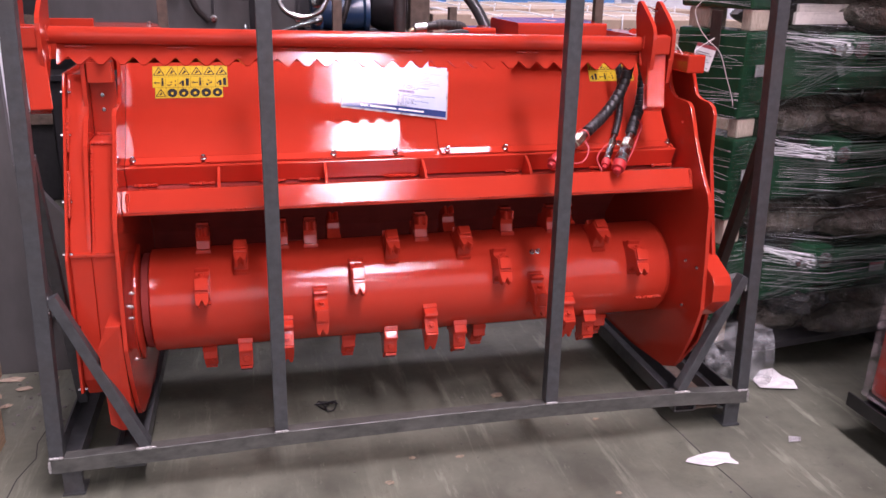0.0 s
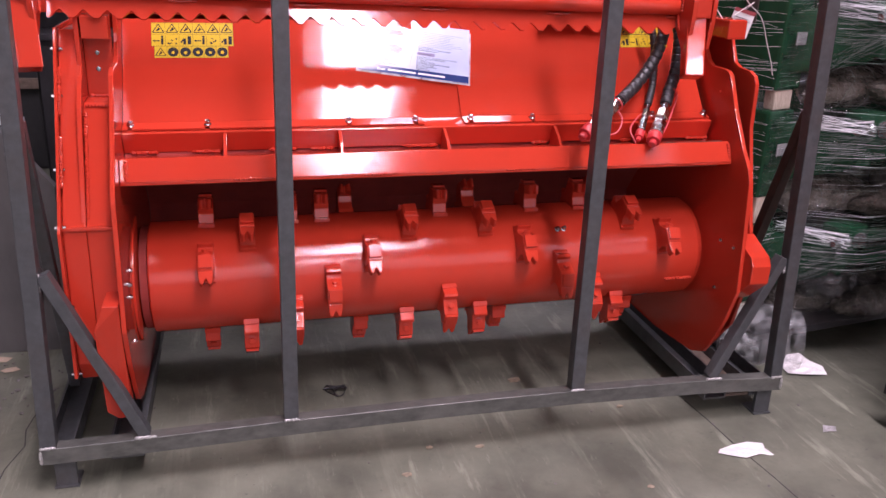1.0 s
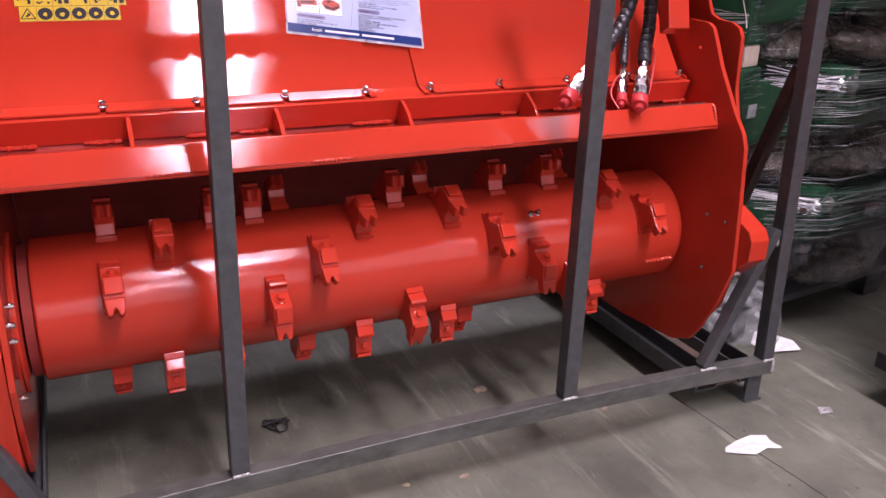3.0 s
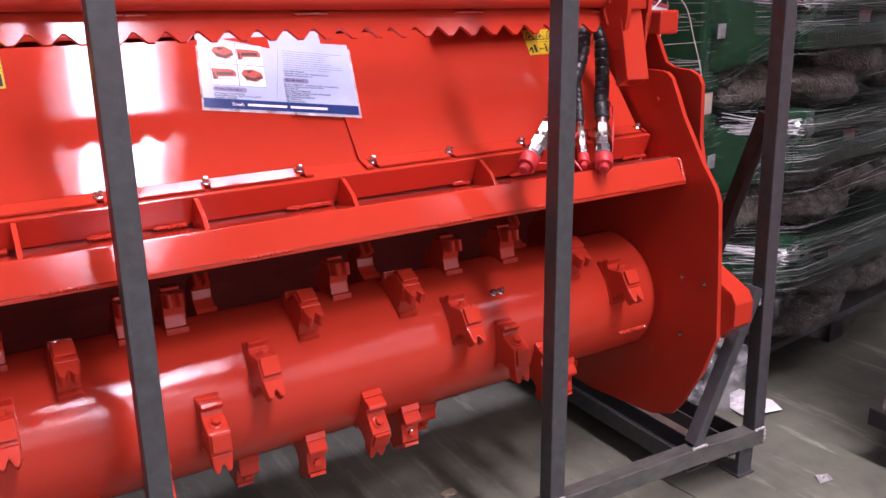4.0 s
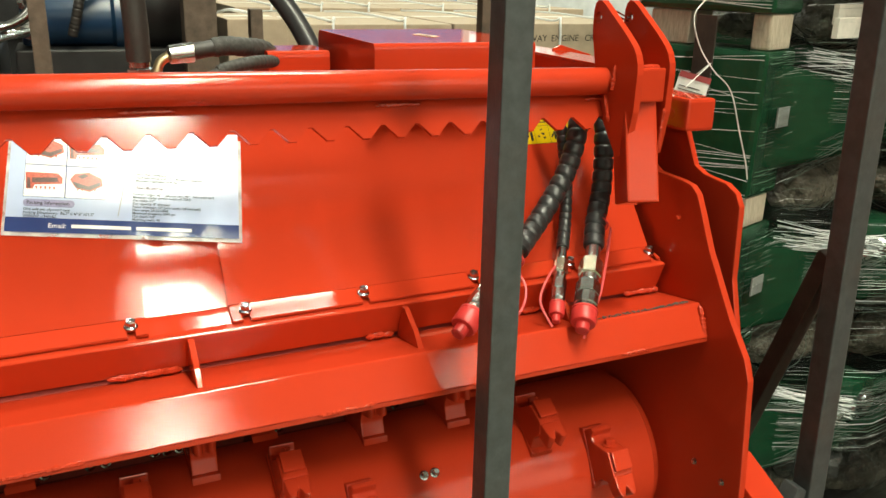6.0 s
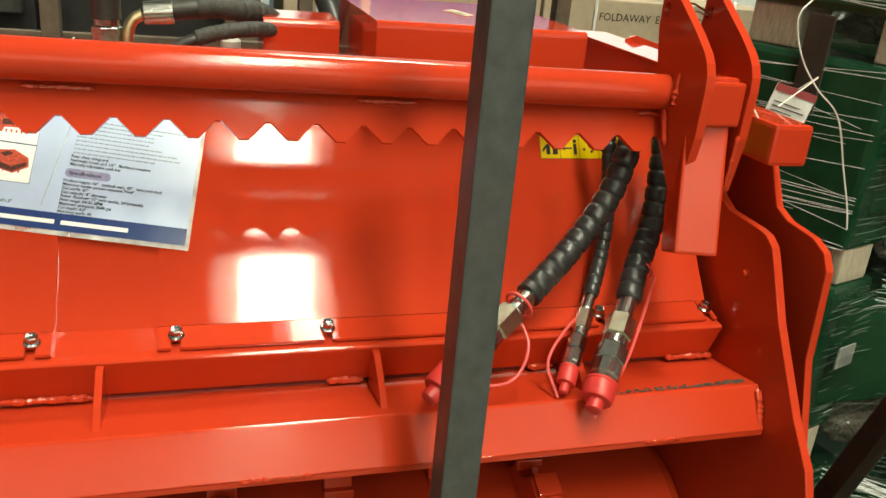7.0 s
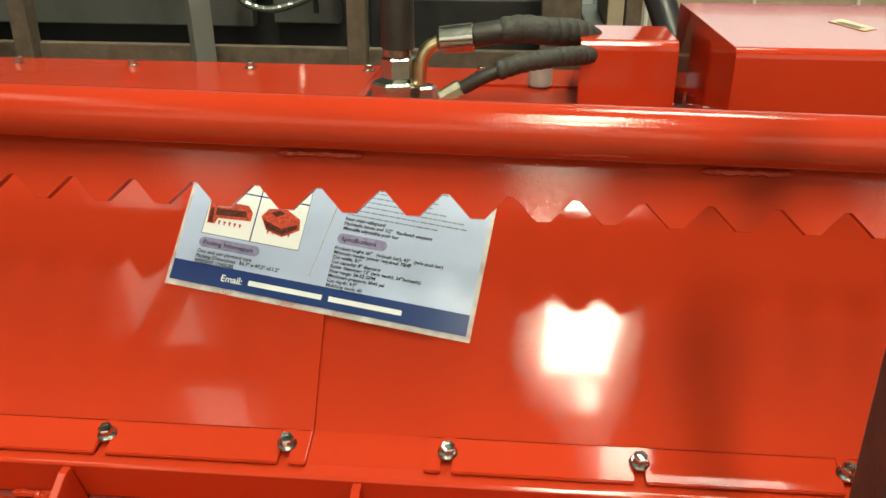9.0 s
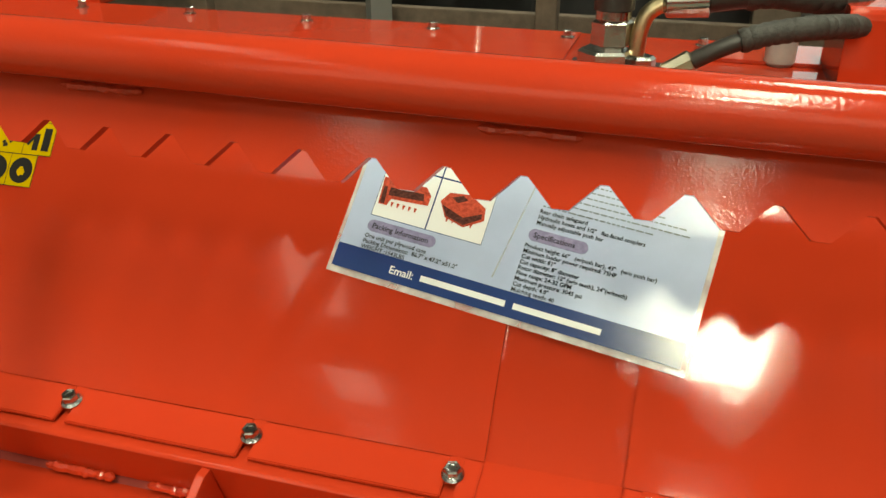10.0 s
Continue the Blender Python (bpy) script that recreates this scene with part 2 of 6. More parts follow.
BLUE_FILM = material("blue_wrapped_stack", (0.05, 0.26, 0.62), 0.35, grain=0.3, grain_scale=6, stain=0.5, stain_scale=3, stain_colour=(0.25, 0.45, 0.72), stretch=(1, 1, 5))
WHITE_WRAP = material("white_wrapped_stack", (0.7, 0.72, 0.74), 0.35, grain=0.15, grain_scale=7)


def floor_material():
    """Worn concrete: clouds, dust, pale tyre scuffs and dark specks."""
    m = bpy.data.materials.new("worn_grey_concrete")
    m.use_nodes = True
    nt = m.node_tree
    link, bsdf = nt.links.new, nt.nodes["Principled BSDF"]
    co = nt.nodes.new("ShaderNodeTexCoord")

    def tex(scale, stretch=(1, 1, 1), turn=0.0, detail=6.0, rough=0.6):
        mp = nt.nodes.new("ShaderNodeMapping")
        mp.inputs["Scale"].default_value, mp.inputs["Rotation"].default_value = stretch, (0, 0, radians(turn))
        n = nt.nodes.new("ShaderNodeTexNoise")
        n.inputs["Scale"].default_value, n.inputs["Detail"].default_value, n.inputs["Roughness"].default_value = scale, detail, rough
        link(co.outputs["Object"], mp.inputs["Vector"]), link(mp.outputs["Vector"], n.inputs["Vector"])
        return n.outputs["Fac"]

    def span(v, a, b, lo=0.0, hi=1.0):
        r = nt.nodes.new("ShaderNodeMapRange")
        for key, x in zip(("From Min", "From Max", "To Min", "To Max"), (a, b, lo, hi)):
            r.inputs[key].default_value = x
        link(v, r.inputs["Value"])
        return r.outputs["Result"]

    def patchy(v, scale):
        x = nt.nodes.new("ShaderNodeMath")
        x.operation = "MULTIPLY"
        link(v, x.inputs[0]), link(span(tex(scale, (1, 0.8, 1), 20), 0.42, 0.60, 0.2, 1.1), x.inputs[1])
        return x.outputs[0]

    def mix(a, b, f):
        x = nt.nodes.new("ShaderNodeMix")
        x.data_type = "RGBA"
        link(f, x.inputs["Factor"])
        for key, v in (("A", a), ("B", b)):
            if isinstance(v, tuple):
                x.inputs[key].default_value = (*v, 1)
            else:
                link(v, x.inputs[key])
        return x.outputs["Result"]

    c = mix((0.080, 0.085, 0.061), (0.172, 0.184, 0.133), span(tex(3.0), 0.35, 0.68))
    c = mix(c, (0.052, 0.055, 0.041), span(tex(1.1, (1, 0.7, 1), 12), 0.5, 0.78, 0, 0.7))
    c = mix(c, (0.36, 0.393, 0.290), patchy(span(tex(4.0, (2.4, 0.22, 1), -8, 8, 0.7), 0.555, 0.68, 0, 0.65), 0.9))
    c = mix(c, (0.34, 0.372, 0.275), patchy(span(tex(5.0, (2.6, 0.35, 1), 24, 8, 0.7), 0.57, 0.68, 0, 0.7), 1.4))
    c = mix(c, (0.30, 0.325, 0.245), span(tex(16, (2.2, 0.5, 1), -30, 8, 0.75), 0.60, 0.70, 0, 0.5))
    c = mix(c, (0.055, 0.058, 0.044), span(tex(9, (1, 1, 1), 40, 8, 0.75), 0.56, 0.70, 0, 0.45))
    c = mix(c, (0.05, 0.048, 0.045), span(tex(42, (1, 1, 1), 0, 3), 0.68, 0.74, 0, 0.7))
    link(c, bsdf.inputs["Base Color"])
    link(span(tex(2.5), 0.3, 0.7, 0.42, 0.75), bsdf.inputs["Roughness"])
    b = nt.nodes.new("ShaderNodeBump")
    b.inputs["Strength"].default_value, b.inputs["Distance"].default_value = 0.35, 0.004
    link(tex(45, (1, 1, 1), 0, 5), b.inputs["Height"])
    link(b.outputs["Normal"], bsdf.inputs["Normal"])
    return m


CONCRETE = floor_material()
SCUFF = material("pale_floor_scuff", (0.33, 0.33, 0.32), 0.6, grain=0.3, grain_scale=30)
CRACK = material("dark_floor_crack", (0.035, 0.034, 0.032), 0.9)
WALL = material("pale_warehouse_cladding", (0.55, 0.56, 0.56), 0.6, grain=0.08, grain_scale=2, stain=0.3, stain_scale=0.6)
ROOFING = material("grey_roof_sheet", (0.3, 0.3, 0.3), 0.6, grain=0.08)
SCRAP = material("torn_white_paper", (0.72, 0.72, 0.70), 0.6, grain=0.1, stain=0.35, stain_scale=20, stain_colour=(0.45, 0.44, 0.42))
LEAF = material("dry_leaf", (0.27, 0.22, 0.15), 0.7, grain=0.3)
GRIT = material("dark_brown_grit", (0.05, 0.042, 0.033), 0.9, grain=0.4)
DUST = material("grey_debris", (0.14, 0.13, 0.12), 0.9, grain=0.4)

# ---- mesh helpers ----


def thing(name, label, category, at=(0, 0, 0), group="", kind=""):
    ob = tagged(new(name), label, category, group, kind)
    ob.location = at
    ob.empty_display_size = 0.05
    return ob


def base_of(ob):
    v = Vector((0, 0, 0))
    while ob:
        v += ob.location
        ob = ob.parent
    return v


def part(name, bm, mat, parent=None, label="", smooth=False):
    """Link bm, built in world places, as one mesh object under parent."""
    if parent:
        bmesh.ops.translate(bm, verts=bm.verts, vec=-base_of(parent))
    bmesh.ops.recalc_face_normals(bm, faces=bm.faces)
    me = bpy.data.meshes.new(name)
    bm.to_mesh(me)
    bm.free()
    me.materials.append(mat)
    if smooth:
        me.shade_smooth()
        me.set_sharp_from_angle(angle=radians(35))
    ob = new(name, me)
    ob.parent = parent
    if label:
        ob["label"] = label
    return ob


def block(x0, x1, y0, y1, z0, z1, bevel=0.002, bm=None, m=None):
    bm = bm or bmesh.new()
    r = bmesh.ops.create_cube(bm, size=1)
    vs = r["verts"]
    for v in vs:
        v.co = Vector((x0 + (v.co.x + 0.5) * (x1 - x0), y0 + (v.co.y + 0.5) * (y1 - y0), z0 + (v.co.z + 0.5) * (z1 - z0)))
    if m:
        bmesh.ops.transform(bm, matrix=m, verts=vs)
    if bevel:
        es = {e for v in vs for e in v.link_edges}
        bmesh.ops.bevel(bm, geom=list(es), offset=bevel, segments=2, affect="EDGES", profile=0.6)
    return bm


def prism(pts, axis, a, b, bevel=0.0, bm=None, m=None):
    """Extrude a polygon along an axis. pts are (y, z) for axis x, (x, z) for y, (x, y) for z."""
    bm = bm or bmesh.new()
    put = {"x": lambda p, q: (q, p[0], p[1]), "y": lambda p, q: (p[0], q, p[1]), "z": lambda p, q: (p[0], p[1], q)}[axis]
    lo = [bm.verts.new(put(p, a)) for p in pts]
    hi = [bm.verts.new(put(p, b)) for p in pts]
    bm.faces.new(lo), bm.faces.new(hi[::-1])
    n = len(pts)
    for i in range(n):
        bm.faces.new((lo[i], lo[(i + 1) % n], hi[(i + 1) % n], hi[i]))
    if m:
        bmesh.ops.transform(bm, matrix=m, verts=lo + hi)
    bmesh.ops.recalc_face_normals(bm, faces=bm.faces)
    if bevel:
        es = {e for v in lo + hi for e in v.link_edges}
        bmesh.ops.bevel(bm, geom=list(es), offset=bevel, segments=2, affect="EDGES", profile=0.6)
    return bm


def smooth_path(pts, steps=8):
    """Catmull-Rom through pts."""
    pts = [Vector(p) for p in pts]
    ext = [2 * pts[0] - pts[1], *pts, 2 * pts[-1] - pts[-2]]
    out = []
    for i in range(1, len(ext) - 2):
        p0, p1, p2, p3 = ext[i - 1 : i + 3]
        for k in range(steps):
            t = k / steps
            out.append(0.5 * (2 * p1 + (p2 - p0) * t + (2 * p0 - 5 * p1 + 4 * p2 - p3) * t * t + (3 * p1 - p0 - 3 * p2 + p3) * t**3))
    return out + [pts[-1]]


def sweep(pts, radius, sides=12, bm=None, cap=True):
    """A round tube along pts; radius is a number or a function of 0..1 along it and of metres."""
    bm = bm or bmesh.new()
    pts = [Vector(p) for p in pts]
    total, run = sum((b - a).length for a, b in zip(pts, pts[1:])), 0.0
    up = Vector((0.31, 0.52, 0.79))
    rings, side = [], None
    for i, p in enumerate(pts):
        d = (pts[min(i + 1, len(pts) - 1)] - pts[max(i - 1, 0)]).normalized()
        side = (side - d * side.dot(d)).normalized() if side else d.cross(up).normalized()
        other = d.cross(side)
        if i:
            run += (p - pts[i - 1]).length
        r = radius(run / total, run) if callable(radius) else radius
        rings.append([bm.verts.new(p + (side * math.cos(a) + other * math.sin(a)) * r) for a in (2 * math.pi * k / sides for k in range(sides))])
    for a, b in zip(rings, rings[1:]):
        for k in range(sides):
            bm.faces.new((a[k], a[(k + 1) % sides], b[(k + 1) % sides], b[k]))
    if cap:
        bm.faces.new(rings[0][::-1]), bm.faces.new(rings[-1])
    return bm


def bar(a, b, w, d, bevel=0.003, roll=0.0, bm=None):
    """A square bar from a to b, w wide and d deep."""
    a, b = Vector(a), Vector(b)
    m = Matrix.Translation(a) @ (b - a).to_track_quat("Z", "Y").to_matrix().to_4x4() @ pose(0, 0, 0, 0, 0, roll)
    return block(-w / 2, w / 2, -d / 2, d / 2, 0, (b - a).length, bevel, bm, m)


def lathe(profile, a, b, sides=24, bm=None):
    """Turn (distance along, radius) pairs round the line from a towards b."""
    a, d = Vector(a), (Vector(b) - Vector(a)).normalized()
    bm = bm or bmesh.new()
    s = d.orthogonal().normalized()
    o = d.cross(s)
    rings = [[bm.verts.new(a + d * l + (s * math.cos(t) + o * math.sin(t)) * r) for t in (2 * math.pi * (k + 0.5) / sides for k in range(sides))] for l, r in profile]
    for p, q in zip(rings, rings[1:]):
        for k in range(sides):
            bm.faces.new((p[k], p[(k + 1) % sides], q[(k + 1) % sides], q[k]))
    bm.faces.new(rings[0][::-1]), bm.faces.new(rings[-1])
    return bm


def weld_bead(a, b, r, seed=0, bm=None):
    """A lumpy bead from a to b."""
    rnd = random.Random(seed)
    a, b = Vector(a), Vector(b)
    n = max(6, int((b - a).length / 0.004))
    lumps = [rnd.uniform(0.7, 1.25) for _ in range(n + 1)]
    lumps[0] = lumps[-1] = 0.35
    pts = [a.lerp(b, i / n) + Vector((rnd.uniform(-1, 1), rnd.uniform(-1, 1), rnd.uniform(-1, 1))) * r * 0.15 for i in range(n + 1)]
    return sweep(pts, lambda s, l: r * lumps[min(n, int(s * n + 0.5))], 7, bm)


def lump(centre, radii, seed, rough=0.25, scale=2.0, sub=3, bm=None, m=None):
    """An uneven rounded body."""
    bm = bm or bmesh.new()
    vs = bmesh.ops.create_icosphere(bm, subdivisions=sub, radius=1)["verts"]
    off = Vector((seed * 7.3, seed * 3.1, seed * 1.7))
    for v in vs:
        k = 1 + rough * noise.noise(v.co * scale + off) + rough * 0.4 * noise.noise(v.co * scale * 3 + off)
        v.co = Vector((v.co.x * radii[0] * k, v.co.y * radii[1] * k, v.co.z * radii[2] * k))
    bmesh.ops.transform(bm, matrix=Matrix.Translation(centre) @ (m or Matrix()), verts=vs)
    return bm


def hex_head(centre, axis, r, high, bm=None):
    """A flanged hexagon bolt head."""
    a = Vector(centre)
    d = Vector(axis).normalized()
    bm = lathe([(0, r * 1.45), (high * 0.18, r * 1.45), (high * 0.25, r * 1.05)], a, a + d, 16, bm)
    return lathe([(high * 0.2, r), (high * 0.9, r), (high, r * 0.8)], a, a + d, 6, bm)


def sheet(corners, thick, bm=None):
    """A flat plate from four corners, thickened backwards from its front."""
    bm = bm or bmesh.new()
    c = [Vector(p) for p in corners]
    n = (c[1] - c[0]).cross(c[3] - c[0]).normalized()
    f = [bm.verts.new(p) for p in c]
    g = [bm.verts.new(p - n * thick) for p in c]
    bm.faces.new(f), bm.faces.new(g[::-1])
    for i in range(4):
        bm.faces.new((f[i], f[(i + 1) % 4], g[(i + 1) % 4], g[i]))
    return bm


def letters(name, text, size, mat, m, parent, label="", bold=0.0):
    """Flat lettering with the built-in font, as a mesh."""
    cu = bpy.data.curves.new(name, "FONT")
    cu.body, cu.size, cu.resolution_u, cu.offset = text, size, 2, bold
    tmp = new(name, cu)
    me = bpy.data.meshes.new_from_object(tmp.evaluated_get(bpy.context.evaluated_depsgraph_get()))
    bpy.data.objects.remove(tmp)
    me.materials.clear()
    me.materials.append(mat)
    me.transform(Matrix.Translation(-base_of(parent)) @ m)
    ob = new(name, me)
    ob.parent = parent
    if label:
        ob["label"] = label
    return ob

# ---- the hall ----
XW, XE, YS, YN = -9.0, 13.0, -15.0, 9.0
hall_floor = tagged(part("floor", block(XW, XE, YS, YN + 6, -0.2, 0, 0), CONCRETE), "worn grey concrete warehouse floor with scuffs and dust", "floor", kind="structure")
tagged(part("wall_west", block(XW - 0.2, XW, YS, YN, 0, ROOF, 0), WALL), "grey clad warehouse wall", "wall", kind="structure")
tagged(part("wall_east", block(XE, XE + 0.2, YS, YN, 0, ROOF, 0), WALL), "grey clad warehouse wall", "wall", kind="structure")
tagged(part("wall_south", block(XW - 0.2, XE + 0.2, YS - 0.2, YS, 0, ROOF, 0), WALL), "grey clad warehouse wall", "wall", kind="structure")
bm = block(XW - 0.2, 2.0, YN, YN + 0.2, 0, ROOF, 0)
block(7.0, XE + 0.2, YN, YN + 0.2, 0, ROOF, 0, bm)
block(2.0, 7.0, YN, YN + 0.2, 3.8, ROOF, 0, bm)
tagged(part("wall_north", bm, WALL), "grey clad warehouse wall with an open gate", "wall", kind="structure")
bm = bmesh.new()
# The last two openings are made for added lamps.
OPENINGS = [(cx - w / 2, cx + w / 2, ya, yb) for cx, w in SKYLIGHTS for ya, yb in PANELS] + [(2.2, 4.2, 3.6, 6.6), (2.13, 2.47, -8.33, -7.77)]
xs = sorted({XW - 0.2, XE + 0.2} | {v for o in OPENINGS for v in o[:2]})
ys = sorted({YS, YN} | {v for o in OPENINGS for v in o[2:]})
for x0, x1 in zip(xs, xs[1:]):
    for y0, y1 in zip(ys, ys[1:]):
        mx, my = (x0 + x1) / 2, (y0 + y1) / 2
        if not any(o[0] < mx < o[1] and o[2] < my < o[3] for o in OPENINGS):
            block(x0, x1, y0, y1, ROOF, ROOF + 0.1, 0, bm)
tagged(part("ceiling", bm, ROOFING), "pale sheet metal roof with skylight strips", "ceiling", kind="structure")
for y in (-12.3, -9.6, -8.45, -4.9, 0.2, 2.6, 5.2):
    tagged(part("trim", block(XW, XE, y - 0.05, y + 0.05, ROOF - 0.2, ROOF - 0.005, 0), STEEL), "steel roof purlin", "beam", kind="structure")

# ---- steel transport crate ----
crate = thing("transport_crate", "dark grey welded square-tube crate round the red mulcher", "crate", (1.1, 0.6, 0))
RAIL_TOP = [(0.0, 0.133), (0.267, 0.139), (0.65, 0.152), (1.1, 0.16), (1.49, 0.162), (1.94, 0.155), (2.2, 0.141)]


def rail_z(x):
    for (a, za), (b, zb) in zip(RAIL_TOP, RAIL_TOP[1:]):
        if x <= b:
            return za + (zb - za) * (x - a) / (b - a)
    return RAIL_TOP[-1][1]


def rail(y, dz=0.0, x0=0.0, x1=2.205):
    bm = bmesh.new()
    sec = [(-0.002, -0.046), (0.036, -0.046), (0.038, -0.044), (0.038, -0.002), (0.036, 0.0), (0.0, 0.0), (-0.002, -0.002), (-0.002, -0.044)]
    rings = []
    for i in range(23):
        x = x0 + (x1 - x0) * i / 22
        rings.append([bm.verts.new((x, y + p, rail_z(x) + dz + q)) for p, q in sec])
    for a, b in zip(rings, rings[1:]):
        for k in range(8):
            bm.faces.new((a[k], a[(k + 1) % 8], b[(k + 1) % 8], b[k]))
    bm.faces.new(rings[0]), bm.faces.new(rings[-1][::-1])
    return bm


part("bottom_rail", rail(0.0), RAIL, crate)
part("bottom_rail", rail(1.16), RAIL, crate)
POSTS = [(0.020, 0.058, 0.04), (0.648, 0.650, 0.04), (1.498, 1.491, 0.041), (2.183, 2.116, 0.04)]
for x0, x1, w in POSTS:
    part("post", bar((x0, 0.019, rail_z(x0)), (x1, 0.019, 1.66), w, w), STEEL, crate)
    part("weld_bead", weld_bead((x0 - w * 0.5, -0.002, rail_z(x0) + 0.002), (x0 + w * 0.5, -0.003, rail_z(x0) + 0.003), 0.0042, 2 + int(x0 * 10)), WELD, crate)
for x in (0.30, 0.955, 2.05):
    part("post", bar((x, 1.18, 0.14), (x, 1.18, 1.66), 0.036, 0.036), RUST, crate, "brown rusty rear post")
part("post", bar((0.688, 1.15, 0.14), (0.66, 1.13, 1.66), 0.038, 0.038), GREY_PLATE, crate)
part("rear_rail", block(-0.02, 1.9, 1.19, 1.215, 1.118, 1.162), RUST, crate, "brown rusty rear rail")
# braces of the front and the sides
part("brace", bar((0.262, 0.022, 0.140), (0.058, 0.024, 0.615), 0.036, 0.03), STEEL, crate)
part("brace", bar((1.955, 0.022, 0.157), (2.139, 0.024, 0.55), 0.036, 0.03), STEEL, crate)
part("brace", bar((2.16, 0.055, 0.985), (2.178, 0.36, 0.10), 0.03, 0.036), BRACE, crate, "dark brown side brace")
part("brace", bar((0.04, 0.07, 0.985), (0.02, 0.42, 0.10), 0.03, 0.036), STEEL, crate)
for a, b, s in (((0.234, 0.0, 0.141), (0.292, 0.0, 0.142), 5), ((1.93, 0.0, 0.158), (1.985, 0.0, 0.157), 6), ((2.145, 0.012, 0.5), (2.155, 0.012, 0.58), 7), ((0.046, 0.012, 0.55), (0.052, 0.012, 0.62), 8),
                ((2.202, -0.003, 0.10), (2.203, -0.003, 0.139), 9), ((0.0, -0.003, 0.09), (0.001, -0.003, 0.13), 10)):
    part("weld_bead", weld_bead(a, b, 0.0042, s), WELD, crate)


def channel(x0, x1, y0, y1, z0, z1, t=0.006):
    return prism([(x0, z1), (x0, z0), (x1, z0), (x1, z1), (x1 - t, z1), (x1 - t, z0 + t), (x0 + t, z0 + t), (x0 + t, z1)], "y", y0, y1)


part("runner", channel(0.0, 0.072, 0.035, 1.2, 0.062, 0.112), STEEL, crate)
part("runner", channel(0.165, 0.252, 0.035, 1.2, 0.062, 0.112), STEEL, crate)
part("runner", channel(1.955, 2.035, 0.035, 1.2, 0.062, 0.112), STEEL, crate)
part("runner", channel(2.12, 2.195, 0.035, 1.2, 0.062, 0.112), STEEL, crate)
part("runner_plate", block(2.036, 2.119, 0.04, 1.2, 0.064, 0.072, 0), RUST, crate, "rusty brown plate between the runners")
for x in (0.01, 0.18, 1.965, 2.13):
    part("foot", block(x, x + 0.05, 1.1, 1.18, 0.0, 0.0625, 0.001), STEEL, crate)
for x in (0.02, 2.135):
    part("foot", block(x, x + 0.062, 0.012, 0.085, 0.0, 0.006, 0.001), STEEL, crate)
    part("foot", block(x + 0.004, x + 0.058, 0.02, 0.033, 0.006, rail_z(x) - 0.047, 0.001), STEEL, crate)

# ---- the mulcher ----
mulcher = thing("forestry_mulcher", "glossy red forestry mulcher with a toothed rotor, standing in a crate", "mulcher", (1.1, 0.5, 0))


def tilt(x, k):
    return k * (x - 1.1)


DRUM_Y, DRUM_Z, DRUM_R, DRUM_K = 0.369, 0.465, 0.164, 0.012


def axis_at(x):
    return Vector((x, DRUM_Y, DRUM_Z + tilt(x, DRUM_K)))


prof = [(0.0, 0.06), (0.0, DRUM_R - 0.004), (0.004, DRUM_R)] + [(0.1 * i, DRUM_R) for i in range(1, 17)] + [(1.686, DRUM_R), (1.69, DRUM_R - 0.004), (1.69, 0.06)]
rotor = part("rotor", lathe(prof, axis_at(0.28), axis_at(1.97), 96), RED_ROTOR, mulcher, smooth=True)
part("end_disc", lathe([(0, 0.15), (0.02, 0.15), (0.025, 0.12)], axis_at(0.257), axis_at(0.3), 48), RED_SHADED, mulcher)
part("weld_bead", weld_bead(axis_at(1.86) + Vector((0, -0.155, -0.058)), axis_at(1.955) + Vector((0, -0.155, -0.058)), 0.006, 3), RED_WELD, mulcher)


def tooth_meshes():
    """Holder, cutter and bolt in the tooth's own axes: x along the rotor, y the way it cuts, z outwards."""
    w = 0.0215
    holder = prism([(-0.058, -0.012), (-0.064, 0.030), (-0.058, 0.037), (-0.048, 0.026), (-0.037, 0.030), (-0.019, 0.072), (0.024, 0.077), (0.038, 0.058), (0.030, 0.03), (0.044, -0.012)], "x", -w, w, 0.003)
    prism([(-0.066, -0.010), (-0.064, 0.006), (0.048, 0.006), (0.050, -0.010)], "x", -w * 1.06, w * 1.06, 0.002, holder)
    cut = bmesh.new()
    out = [(-0.0205, 0.0), (0.0205, 0.0), (0.0195, 0.016), (0.0172, 0.033), (0.0120, 0.039), (0.0062, 0.035), (0.0032, 0.025), (0.0, 0.021),
           (-0.0032, 0.025), (-0.0062, 0.035), (-0.0120, 0.039), (-0.0172, 0.033), (-0.0195, 0.016)]
    prism(out, "z", -0.018, 0.011, 0.0035, cut)
    bmesh.ops.transform(cut, matrix=pose(0, 0.026, 0.065, 10, 0, 0), verts=cut.verts)
    block(-0.0185, 0.0185, -0.0135, 0.023, 0.075, 0.083, 0.0022, cut, pose(0, 0, 0, 5, 0, 0))
    bolt = hex_head((0, -0.0285, 0.050), (0, -0.92, 0.39), 0.0095, 0.013)
    made = []
    for name, bm in (("tooth", holder), ("cutter", cut), ("bolt", bolt)):
        bmesh.ops.recalc_face_normals(bm, faces=bm.faces)
        me = bpy.data.meshes.new(name)
        bm.to_mesh(me)
        bm.free()
        me.materials.append(RED_PEEL)
        made.append(me)
    return made


